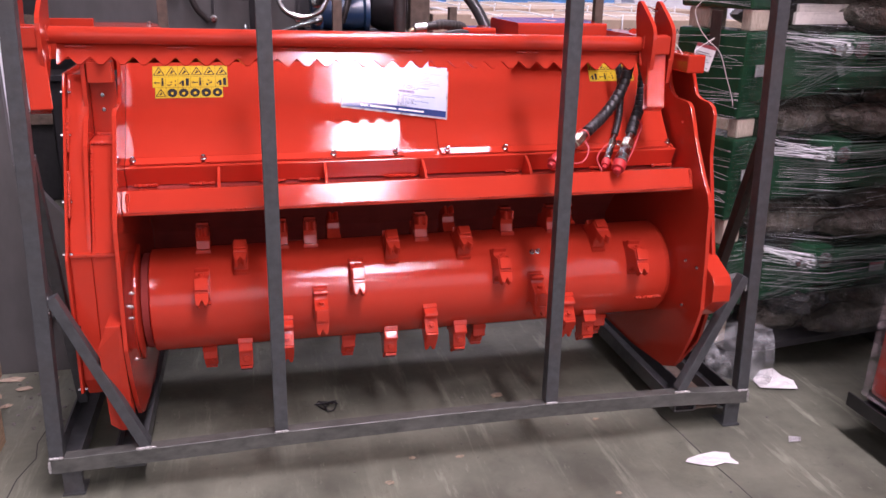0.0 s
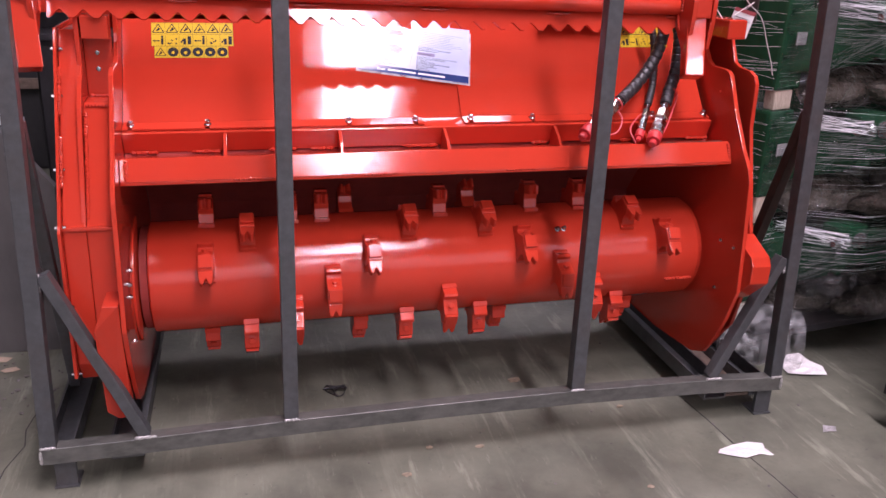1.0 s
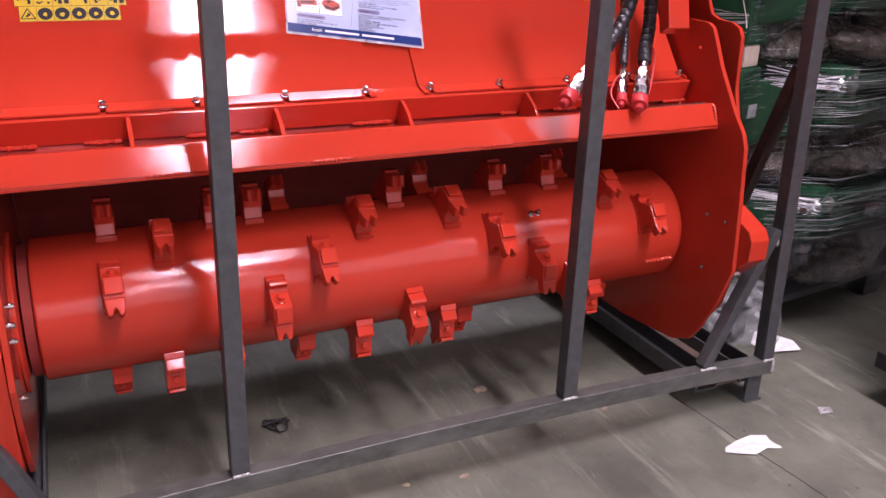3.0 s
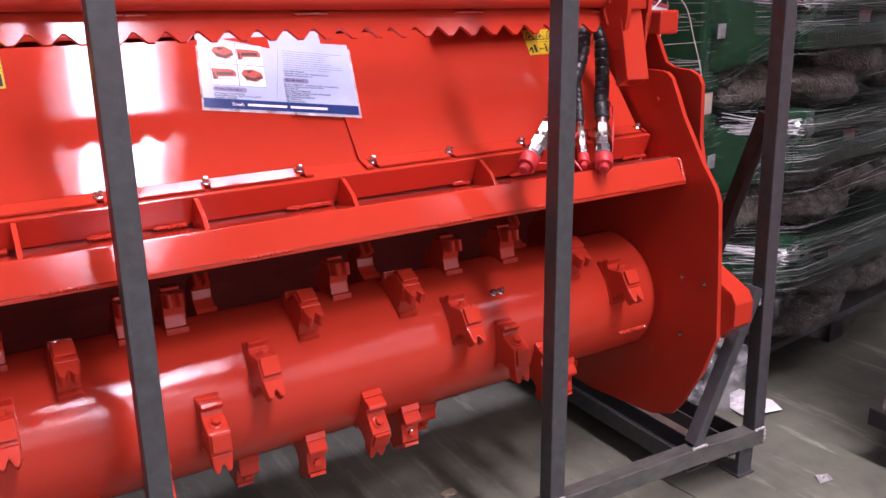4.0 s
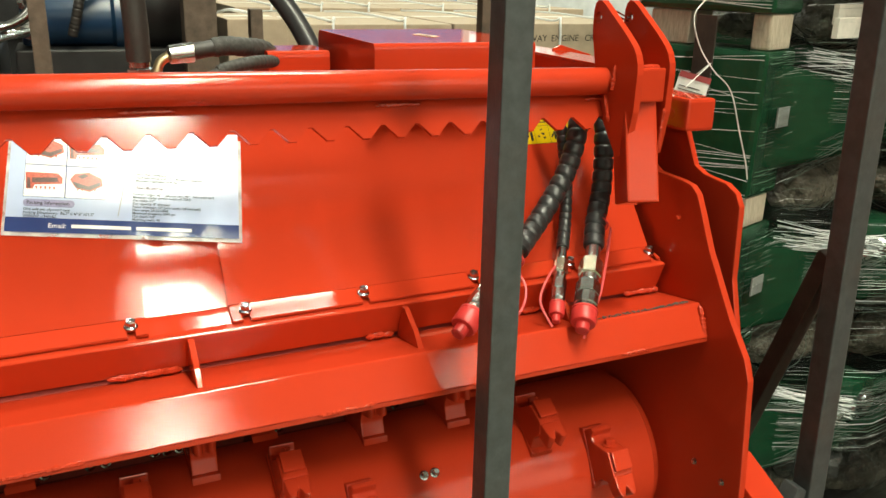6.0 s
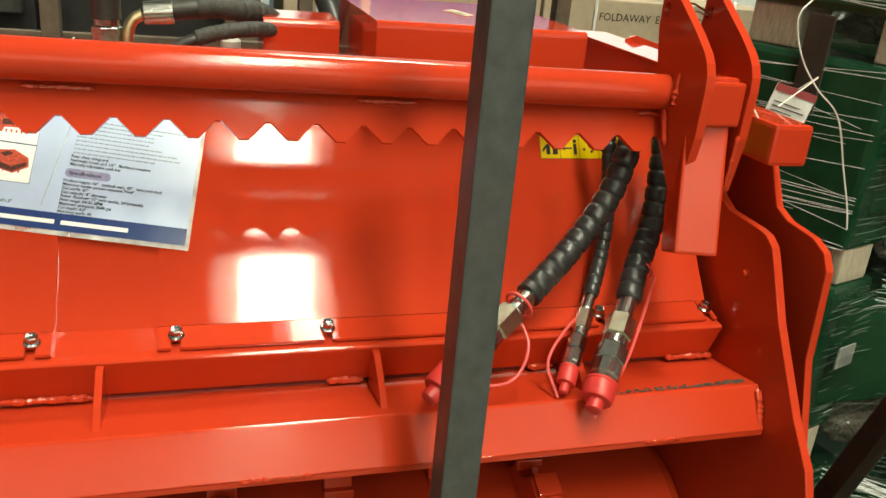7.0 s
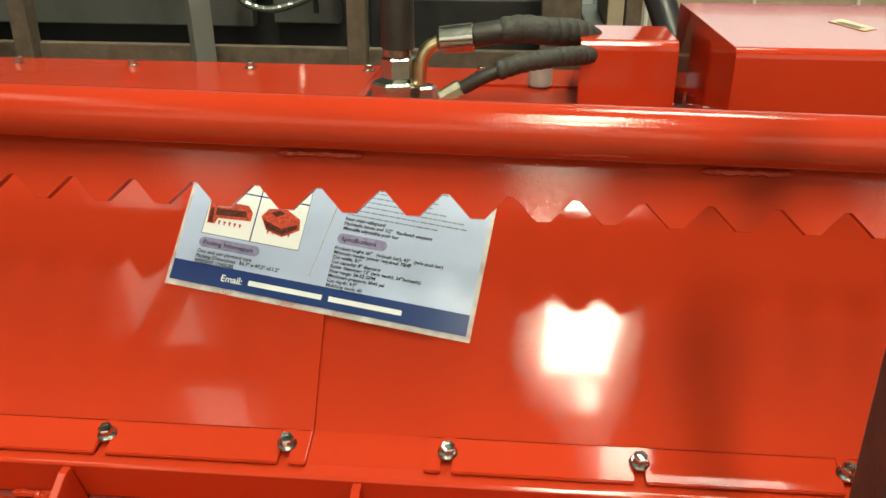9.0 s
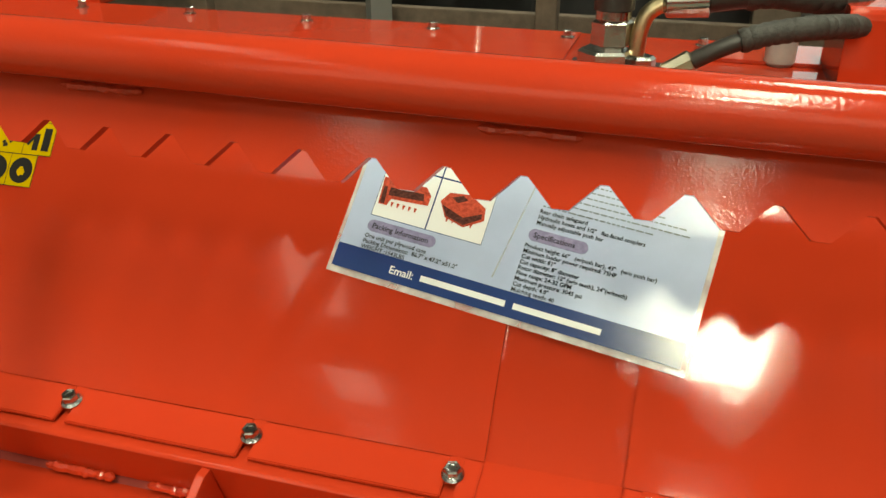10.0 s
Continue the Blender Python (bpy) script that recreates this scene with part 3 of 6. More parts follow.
TOOTH, CUTTER, TOOTH_BOLT = tooth_meshes()
TEETH = [(0.437, 29), (0.553, 59), (0.788, 0), (0.904, 29), (1.022, 60.5), (1.137, -29), (1.258, 60), (1.372, 29.5), (1.603, -28), (1.725, 58.5), (1.842, 29),
         (0.553, -60), (0.68, -30), (1.016, -60), (1.248, -59), (1.49, 0), (1.705, -59), (0.440, -89), (0.886, -89), (1.335, -89), (1.777, -89),
         (0.772, 92), (1.133, 91), (1.428, 92), (1.590, 91), (0.44, 92), (0.68, 92), (0.855, 122), (1.25, 122), (1.68, 122)]
for x, a in TEETH:
    c = axis_at(x)
    r = Vector((0, -math.cos(radians(a)), math.sin(radians(a))))
    lead = Vector((0, -math.sin(radians(a)), -math.cos(radians(a))))
    across = lead.cross(r)
    m = Matrix((across, lead, r)).transposed().to_4x4()
    m.translation = c + r * (DRUM_R - 0.002) - base_of(mulcher)
    t = new("tooth", TOOTH)
    t.parent, t.matrix_local = mulcher, m
    for name, me in (("cutter", CUTTER), ("bolt", TOOTH_BOLT)):
        s = new(name, me)
        s.parent = t
# balance clamp on the rotor
part("clip", hex_head(axis_at(1.492) + Vector((0, -0.113, 0.118)), (0, -0.7, 0.7), 0.006, 0.012), ZINC, mulcher, "bare metal clip")
part("clip", hex_head(axis_at(1.512) + Vector((0, -0.113, 0.118)), (0, -0.7, 0.7), 0.006, 0.016), ZINC, mulcher, "bare metal clip")

# rear chain guard under the hood
for i, x in enumerate((0.815, 0.868, 0.955, 0.985, 1.085, 1.11, 1.135, 1.33, 1.355, 1.54, 1.56, 1.64)):
    z0 = 0.424 + 0.003 * (x - 0.8) / 0.8 * 2
    turn = pose(x, 0.775, z0, 0, 0, 12 * (i % 3))
    ring = [turn @ Vector((0.009 * math.cos(t), 0, 0.010 * math.sin(t))) for t in (2 * math.pi * s / 14 for s in range(15))]
    part("chain_link", sweep(ring, 0.004, 6), ZINC, mulcher, "bare steel chain link")

# side plates
SIDE = [(0.402, 1.205), (0.372, 1.13), (0.348, 1.098), (0.322, 1.085), (0.25, 1.083), (0.228, 1.08), (0.21, 1.068), (0.192, 1.036), (0.162, 0.978), (0.09, 0.872), (0.046, 0.82), (0.031, 0.785), (0.015, 0.62), (0.002, 0.45),
        (0.04, 0.34), (0.10, 0.225), (0.13, 0.186), (0.2, 0.155), (0.45, 0.128), (0.8, 0.128), (0.86, 0.3), (0.86, 1.19), (0.5, 1.2)]
OUTER = [(0.46, 1.225), (0.379, 1.223), (0.335, 1.175), (0.312, 1.135), (0.291, 1.099), (0.262, 1.088), (0.205, 1.084), (0.178, 1.072), (0.164, 1.05), (0.157, 0.918), (0.072, 0.62), (0.05, 0.45), (0.09, 0.30), (0.2, 0.16), (0.8, 0.14), (0.86, 0.4), (0.86, 1.19)]
part("side_plate", prism(SIDE, "x", 1.986, 1.999, 0.002), RED, mulcher)
part("side_plate", prism(OUTER, "x", 2.044, 2.056, 0.002), RED, mulcher)
part("side_plate", prism(SIDE, "x", 0.230, 0.242, 0.002), RED, mulcher)
part("cheek_plate", prism([(0.40, 1.2), (0.30, 1.2), (0.296, 1.062), (0.266, 1.046), (0.214, 0.985), (0.105, 0.716), (0.135, 0.74), (0.262, 0.99), (0.40, 1.05)], "x", 0.146, 0.158, 0.002), RED, mulcher)
part("skid", prism([(0.07, 0.61), (-0.02, 0.57), (-0.035, 0.545), (-0.035, 0.49), (0.05, 0.41), (0.10, 0.41), (0.10, 0.61)], "x", 2.0, 2.062, 0.003), RED, mulcher)
bm = prism([(0.166, 0.20), (0.166, 0.465), (0.190, 0.53), (0.2285, 0.53), (0.2285, 0.17), (0.19, 0.17)], "y", -0.006, 0.10, 0.003)
for v in bm.verts:  # the foot runs back towards the ground
    v.co.y += max(0.0, 0.32 - v.co.z) * 0.45 if v.co.y < 0.05 else 0.0
part("skid", bm, RED, mulcher)
# rotor guide ring and inner wear plate by the side plates
part("bearing_ring", lathe([(0, 0.15), (0.018, 0.15), (0.02, 0.14)], axis_at(1.986), axis_at(1.9), 64), RED, mulcher, smooth=True)
part("bearing_ring", lathe([(0, 0.185), (0.006, 0.185), (0.01, 0.172)], axis_at(0.242), axis_at(0.4), 64), RED, mulcher, smooth=True)
for y, z in ((0.127, 0.575), (0.055, 0.575), (0.12, 0.42), (0.25, 1.013)):
    part("bolt", hex_head((1.986, y, z), (-1, 0, 0), 0.0045, 0.006), ZINC if z < 1 else RED, mulcher, "bright bolt end")
for y, z in ((0.13, 0.53), (0.12, 0.50), (0.14, 0.36), (0.16, 0.56), (0.10, 0.545)):
    part("bolt", hex_head((0.242, y, z), (1, 0, 0), 0.005, 0.008), ZINC, mulcher, "bright bolt end")

# drive case at the left end
part("drive_case", prism([(0.34, 1.165), (0.105, 0.71), (0.095, 0.70), (0.085, 0.33), (0.12, 0.27), (0.80, 0.25), (0.80, 1.165)], "x", 0.102, 0.1575, 0.004), RED, mulcher)
part("case_front", prism([(0.36, 0.992), (0.262, 0.99), (0.247, 0.983), (0.105, 0.71), (0.095, 0.70), (0.085, 0.33), (0.12, 0.27), (0.80, 0.25), (0.80, 0.992)], "x", 0.1585, 0.2295, 0.003), RED, mulcher)
part("case_flange", prism([(0.318, 1.172), (0.085, 0.715), (0.07, 0.70), (0.06, 0.30), (0.82, 0.22), (0.82, 1.175)], "x", 0.094, 0.1015, 0.001), RED, mulcher)
part("fold", block(0.102, 0.229, 0.088, 0.1, 0.700, 0.708, 0.001), RED_WELD, mulcher)
part("bracket", block(0.162, 0.2285, 0.30, 0.36, 1.146, 1.204, 0.003), RED, mulcher)
part("bracket_plate", block(0.1585, 0.229, 0.352, 0.36, 0.985, 1.146, 0.002), RED, mulcher)
for z in (1.063, 1.105):
    part("bolt", hex_head((0.190, 0.352, z), (0, -1, 0), 0.0042, 0.005), DULL_BOLT, mulcher, "dull bolt head")
for z, y in ((1.12, 0.298), (1.01, 0.236), (0.84, 0.15), (0.71, 0.08), (0.50, 0.066), (0.31, 0.06)):
    part("bolt", hex_head((0.094, y + 0.012, z), (-1, -0.2, 0), 0.0045, 0.009), ZINC, mulcher, "bright bolt head")
    part("bolt", hex_head((0.105, y + 0.012, z), (1, 0, 0), 0.004, 0.008), ZINC, mulcher, "bright bolt head")
for i, (a, b) in enumerate((((0.106, 0.275, 1.08), (0.106, 0.215, 0.965)), ((0.106, 0.19, 0.92), (0.106, 0.13, 0.80)), ((0.164, 0.235, 0.972), (0.164, 0.112, 0.72)), ((0.162, 0.342, 0.995), (0.227, 0.342, 0.995)), ((0.162, 0.244, 0.986), (0.227, 0.244, 0.986)), ((0.235, 0.095, 0.70), (0.12, 0.094, 0.70)))):
    part("weld_bead", weld_bead(a, b, 0.0045, 20 + i), RED_WELD, mulcher)

# front beam, gutter and back plate
K = 0.009


def long_part(name, sec, x0, x1, k=K, mat=RED_FINE, bevel=0.0015):
    bm = prism(sec, "x", x0, x1, bevel)
    for v in bm.verts:
        v.co.z += tilt(v.co.x, k)
    return part(name, bm, mat, mulcher)


long_part("front_beam", [(0.1358, 0.8163), (0.1668, 0.8685), (0.169, 0.8702), (0.30, 0.846), (0.30, 0.839), (0.171, 0.8630), (0.149, 0.8155)], 0.243, 1.9855)
long_part("beam_lip", [(0.1375, 0.8065), (0.1375, 0.815), (0.154, 0.815), (0.22, 0.79), (0.22, 0.782), (0.152, 0.8065)], 0.243, 1.9855)
long_part("hood", [(0.20, 0.798), (0.30, 0.86), (0.62, 0.80), (0.80, 0.55), (0.80, 0.2), (0.79, 0.2), (0.79, 0.55), (0.61, 0.79), (0.30, 0.85), (0.21, 0.79)], 0.243, 1.9855, 0.0, RED_SHADED)
long_part("back_plate", [(0.280, 0.858), (0.259, 0.9135), (0.262, 0.9165), (0.33, 0.922), (0.33, 0.914), (0.269, 0.908), (0.290, 0.858)], 0.243, 1.975)
for i, x in enumerate((0.506, 0.816, 1.117, 1.453, 1.73)):
    z = tilt(x, K)
    part("gusset", prism([(0.2605, 0.911 + z), (0.250, 0.911 + z), (0.207, 0.887 + z), (0.186, 0.865 + z), (0.186, 0.855 + z), (0.283, 0.843 + z)], "x", x - 0.0045, x + 0.0045, 0.0012), RED, mulcher)
    part("weld_bead", weld_bead((x - 0.09 + 0.01 * i, 0.276, 0.858 + z), (x - 0.012, 0.276, 0.858 + z), 0.0048, 30 + i), RED_WELD, mulcher)
for i, (a, b) in enumerate(((0.26, 0.33), (0.62, 0.70), (1.0, 1.10), (1.55, 1.62), (1.90, 1.978))):
    part("weld_bead", weld_bead((a, 0.275, 0.859 + tilt(a, K)), (b, 0.275, 0.859 + tilt(b, K)), 0.0048, 40 + i), RED_WELD, mulcher)
for i, (a, b) in enumerate(((0.52, 0.60), (0.86, 0.96), (1.27, 1.36), (1.52, 1.6), (1.8, 1.86))):
    part("weld_bead", weld_bead((a, 0.138, 0.8145 + tilt(a, K)), (b, 0.138, 0.8155 + tilt(b, K)), 0.0035, 50 + i), RED_WELD, mulcher)
part("weld_bead", weld_bead((1.981, 0.140, 0.824), (1.981, 0.162, 0.876), 0.005, 57), RED_WELD, mulcher)
part("weld_bead", weld_bead((0.258, 0.139, 0.810), (0.258, 0.161, 0.861), 0.005, 58), RED_WELD, mulcher)

bm = bmesh.new()
rnd = random.Random(21)
for q in range(150):
    x = 1.76 + 0.21 * rnd.random() ** 0.6
    y = 0.172 + 0.010 * rnd.random() ** 2 + 0.03 * (x - 1.76)
    s = rnd.uniform(0.0007, 0.0022)
    lump((x, y, 0.8712 - (y - 0.167) * 0.19 + tilt(x, K) + s * 0.3), (s * 1.7, s, s * 0.6), q, 0.5, 2, 1, bm)
tagged(part("grit", bm, GRIT, mulcher, "dark grit lying on the beam"), kind="stuff")

# sloping front flaps with their bolted flanges
SLOPE = radians(38.5)
FY, FZ, FLONG = 0.311, 0.934, 0.318


def flap_profile(leans):
    """Places up a slightly warped flap, in steps of 2.5 mm, from (distance, degrees off upright) pairs."""
    pts = [(0.0, 0.0)]
    for i in range(160):
        d = (i + 0.5) * 0.0025
        (da, a), (db, b) = next((p, q) for p, q in zip(leans, leans[1:]) if d <= q[0])
        f = (d - da) / (db - da)
        lean = radians(a + (b - a) * f * f * (3 - 2 * f))
        pts.append((pts[-1][0] + 0.0025 * math.sin(lean), pts[-1][1] + 0.0025 * math.cos(lean)))
    return pts


LEFT_FLAP = flap_profile([(0, 36.2), (0.03, 36.2), (0.105, 38.6), (0.13, 38.3), (0.25, 36.5), (0.41, 36.5)])
RIGHT_FLAP = flap_profile([(0, 39.2), (0.04, 38.9), (0.08, 38.5), (0.145, 40.9), (0.165, 40.9), (0.215, 34.2), (0.25, 33.3), (0.41, 33.3)])


def on_flap(x, s, out=0.0):
    """A place on the flap, s metres up its slope from the bend."""
    i = min(159, max(0, int(s * 400)))
    (ya, za), (yb, zb) = (LEFT_FLAP if x < 1.12 else RIGHT_FLAP)[i:i + 2]
    f, dy, dz = s * 400 - i, (yb - ya) * 400, (zb - za) * 400
    return Vector((x, FY + ya + (yb - ya) * f - out * dz, FZ + za + (zb - za) * f + out * dy + tilt(x, K)))


def curved_plate(x0, x1, out, thick):
    """A sheet that follows the flap's profile."""
    bm = bmesh.new()
    rows = [[bm.verts.new(on_flap(x, FLONG * i / 90, o)) for x, o in ((x0, out), (x1, out), (x1, out - thick), (x0, out - thick))] for i in range(91)]
    for p, q in zip(rows, rows[1:]):
        for k in range(4):
            bm.faces.new((p[k], p[(k + 1) % 4], q[(k + 1) % 4], q[k]))
    bm.faces.new(rows[0][::-1]), bm.faces.new(rows[-1])
    for e in bm.edges:
        e.smooth = e.is_manifold and e.calc_face_angle() < 0.5
    return bm


LOW = Vector((0, -0.041, -0.0105))  # the bolted flange, nearly level


def flanged_bolt(centre, axis):
    """A hexagon head on its round collar."""
    c, d = Vector(centre), Vector(axis).normalized()
    bm = lathe([(0, 0.0098), (0.0012, 0.0102), (0.003, 0.0080), (0.0032, 0.0)], c, c + d, 24)
    lathe([(0.0028, 0.0078), (0.0098, 0.0078), (0.0112, 0.0066), (0.0108, 0.0042), (0.0095, 0.0038), (0.0095, 0.0)], c, c + d, 6, bm)
    return bm


def flap(x0, x1, bolts):
    f = part("front_flap", curved_plate(x0, x1, 0.0, 0.005), RED, mulcher, smooth=True)
    marks = sorted(bolts)
    cuts = [x0] + [v for b in marks for v in (b - 0.0062, b + 0.0052)] + [x1]
    for a, b in zip(cuts[::2], cuts[1::2]):
        if b - a > 0.004:
            p, q = on_flap(a, 0), on_flap(b, 0)
            bm = sheet([p + LOW, q + LOW, q, p], 0.005)
            bmesh.ops.bevel(bm, geom=list(bm.edges), offset=0.0011, segments=2, affect="EDGES")
            part("flange", bm, RED, f)
    for b in marks:
        p, e = on_flap(b, 0), Vector((0.0062, 0, 0))
        part("flange", sheet([p + LOW * 0.62 - e, p + LOW * 0.62 + e, p + e, p - e], 0.0045), RED, f)
        part("bolt", flanged_bolt(p + LOW * 0.46 + Vector((0, 0, 0.0008)), (0.03, -0.26, 1)), ZINC, f, "zinc-plated flanged bolt")
    return f


flap(0.243, 1.062, [0.263, 0.462, 0.652, 0.847, 1.039])
flap(1.182, 1.972, [1.204, 1.394, 1.592, 1.785, 1.960])
part("centre_panel", curved_plate(1.05, 1.194, -0.008, 0.004), RED, mulcher, smooth=True)
p, q, drop = on_flap(1.05, 0, -0.008), on_flap(1.194, 0, -0.008), Vector((0, 0, -0.001))
part("panel_flange", sheet([p + LOW + drop, q + LOW + drop, q, p], 0.004), RED, mulcher)
part("under_plate", curved_plate(0.255, 1.975, -0.018, 0.006), RED, mulcher)

# push bar with its saw-tooth plate
PK = -0.012
PIPE = lambda x: Vector((x, 0.301, 1.2665 + tilt(x, PK)))  # noqa: E731
part("push_bar", sweep([PIPE(0.078 + 0.0878 * i) for i in range(21)], 0.0234, 48), RED_PEEL, mulcher, smooth=True)
bm = bmesh.new()
ZA, ZB = math.sin(radians(27)), math.cos(radians(27))


def saw(x, s):
    return Vector((x, 0.2855 + s * ZA, 1.1895 + s * ZB + tilt(x, PK)))


pitch = 0.0569
first = 1.0868 - 17 * pitch
line = [(0.09, 0.0)]
k = 0
while True:
    ax = first + k * pitch
    if ax > 1.845:
        break
    if ax - 0.0245 > 0.092:
        line += [(ax - 0.0225, 0.0), (ax - 0.003, 0.0205), (ax + 0.003, 0.0205), (ax + 0.0225, 0.0)]
    k += 1
line += [(1.858, 0.0)]
n = Vector((0, -ZB, ZA)) * 0.007
cols = [[bm.verts.new(v) for v in (saw(a, s), saw(a, 0.072), saw(a, 0.072) - n, saw(a, s) - n)] for a, s in line]
for p, q in zip(cols, cols[1:]):
    for i in range(4):
        j = (i + 1) % 4
        bm.faces.new((p[i], q[i], q[j], p[j]))
bm.faces.new(cols[0]), bm.faces.new(cols[-1][::-1])
part("saw_plate", bm, RED_FINE, mulcher)
for i, x in enumerate((0.11, 0.38, 0.70, 1.05, 1.42, 1.80)):
    p = saw(x, 0.052) - Vector((0, 0.003, 0))
    part("weld_bead", weld_bead(p, p + Vector((0.075, 0, -0.0009)), 0.0034, 60 + i), RED_WELD, mulcher)


def lug(x, dy=0.0, dz=0.0):
    """A lifting lug plate with an eye cut through it."""
    out = [(0.346, 1.374), (0.342, 1.386), (0.334, 1.392), (0.325, 1.391), (0.312, 1.384), (0.252, 1.343), (0.228, 1.324), (0.218, 1.312), (0.212, 1.298), (0.210, 1.28), (0.212, 1.22), (0.226, 1.146), (0.25, 1.14),
           (0.30, 1.20), (0.322, 1.25), (0.346, 1.34)]
    eye = [(0.332 + 0.0095 * math.cos(t), 1.363 + 0.0095 * math.sin(t)) for t in (2 * math.pi * q / 16 for q in range(16))]
    bm = bmesh.new()
    edges_ = []
    for loop in (out, eye):
        vs = [bm.verts.new((x - 0.006, y + dy, z + dz)) for y, z in loop]
        edges_ += [bm.edges.new((p, q)) for p, q in zip(vs, vs[1:] + vs[:1])]
    bmesh.ops.triangle_fill(bm, use_beauty=True, use_dissolve=False, edges=edges_)
    grown = bmesh.ops.extrude_face_region(bm, geom=list(bm.faces))
    bmesh.ops.translate(bm, verts=[v for v in grown["geom"] if isinstance(v, bmesh.types.BMVert)], vec=(0.012, 0, 0))
    return bm


for side, dz in ((1, -0.002), (-1, 0.016)):
    X = (lambda v: v) if side > 0 else (lambda v: 1.907 - v)
    part("lug", lug(X(1.838), 0, dz), RED, mulcher)
    part("lug", lug(X(1.902), 0, dz), RED, mulcher)
    a, b = sorted((X(1.845), X(1.895)))
    part("cross_block", block(a, b, 0.216, 0.28, 1.234 + dz, 1.290 + dz, 0.004), RED, mulcher)
    part("leg", bar((X(1.852), 0.204, 1.066 + dz), (X(1.868), 0.262, 1.234 + dz), 0.056, 0.062, 0.004), RED, mulcher)
    part("weld_bead", weld_bead((X(1.830), 0.272, 1.246 + dz), (X(1.830), 0.27, 1.29 + dz), 0.0038, 71), RED_WELD, mulcher)
    part("weld_bead", weld_bead((X(1.829), 0.273, 1.195 + dz), (X(1.829), 0.29, 1.24 + dz), 0.0034, 72), RED_WELD, mulcher)
    part("weld_bead", weld_bead((X(1.893), 0.215, 1.15 + dz), (X(1.893), 0.210, 1.225 + dz), 0.0034, 73), RED_WELD, mulcher)
    part("weld_bead", weld_bead((X(1.848), 0.232, 1.291 + dz), (X(1.892), 0.232, 1.291 + dz), 0.0034, 74), RED_WELD, mulcher)
part("hinge_block", block(1.985, 2.047, 0.258, 0.39, 1.169, 1.227, 0.006), RED, mulcher)
part("pin", lathe([(0, 0.014), (0.012, 0.014), (0.016, 0.008)], (2.0, 0.30, 1.196), (1.98, 0.30, 1.196), 18), RED_WELD, mulcher)
part("wire_tie", sweep(smooth_path([(1.844, 0.333, 1.361), (1.861, 0.328, 1.371), (1.881, 0.33, 1.365), (1.897, 0.333, 1.359)]), 0.0016, 6), ZINC, mulcher, "bright wire tie")
part("wire_tie", sweep(smooth_path([(1.844, 0.335, 1.357), (1.866, 0.338, 1.363), (1.897, 0.335, 1.355)]), 0.0016, 6), ZINC, mulcher, "bright wire tie")
part("wire_tie", sweep(smooth_path([(1.897, 0.335, 1.359), (1.92, 0.34, 1.385), (1.96, 0.36, 1.41), (2.05, 0.42, 1.45)]), 0.0014, 6), ZINC, mulcher, "bright wire tie")

# top deck with covers, bolts and hydraulics
part("deck", block(0.16, 2.05, 0.512, 0.845, 1.192, 1.2, 0.001), RED, mulcher)
part("deck_cover", block(0.16, 1.055, 0.535, 0.84, 1.2, 1.2045, 0.001), RED, mulcher)
part("deck_strip", block(1.20, 1.98, 0.74, 0.84, 1.2, 1.2045, 0.001), RED, mulcher)
for x in (0.335, 0.512, 0.69, 0.868, 1.043, 1.205, 1.55, 1.73):
    part("bolt", hex_head((x, 0.80, 1.2045), (0, 0, 1), 0.0062, 0.010), ZINC, mulcher, "zinc-plated deck bolt")
for x, y in ((1.452, 0.60), (1.458, 0.66), (1.465, 0.52)):
    part("bolt", hex_head((x, y, 1.2), (0, 0, 1), 0.006, 0.016), ZINC, mulcher, "zinc-plated deck bolt")
part("rear_cover", prism([(0.06, 0.862), (0.318, 0.862), (0.293, 1.035), (0.275, 1.10), (0.06, 1.10)], "z", 1.196, 1.262, 0.003), RED, mulcher)
part("bolt", hex_head((0.268, 1.0, 1.262), (0, 0, 1), 0.007, 0.012), ZINC, mulcher, "zinc-plated deck bolt")
part("deck_rim", block(0.12, 2.05, 0.846, 0.858, 1.12, 1.2, 0.001), RED, mulcher)
part("bracket_arm", block(0.05, 0.175, 0.42, 0.445, 1.2, 1.315, 0.002), RED, mulcher)


def cover_box(x0, x1, y0, y1, z1, r, drop=0.0):
    """A bent sheet cover: front, top and back in one fold, with rounded bends."""
    sec = [(y0, 1.2), (y0, z1 - r)] + [(y0 + r - r * math.cos(a), z1 - r + r * math.sin(a)) for a in (radians(d) for d in (30, 60, 90))]
    sec += [(y1 - r, z1), (y1, z1 - r), (y1, 1.2)]
    return prism(sec, "x", x0, x1, 0.0008)


part("hose_cover", cover_box(1.332, 1.448, 0.632, 0.76, 1.283, 0.011), RED, mulcher)
part("motor_cover", cover_box(1.466, 1.774, 0.437, 0.77, 1.312, 0.009), RED, mulcher)
cover_sticker = part("cover_sticker", sheet([(1.606, 0.616, 1.3128), (1.623, 0.55, 1.3128), (1.643, 0.57, 1.3128), (1.628, 0.635, 1.3128)], 0.0004), CREAM, mulcher, "small pale cream sticker")
for q in range(2):
    o_ = Vector((0.0045 * q, 0.003 * q, 0))
    part("sticker_print", sheet([Vector((1.612, 0.606, 1.3133)) + o_, Vector((1.6225, 0.563, 1.3133)) + o_, Vector((1.6245, 0.565, 1.3133)) + o_, Vector((1.614, 0.608, 1.3133)) + o_], 0.0002), DUST, cover_sticker, "grey bar of print")
part("guard_side", block(1.925, 1.931, 0.41, 0.845, 1.2, 1.2635, 0.001), RED, mulcher)
part("guard_flange", block(1.924, 2.004, 0.405, 0.846, 1.264, 1.2685, 0.0015), RED, mulcher)
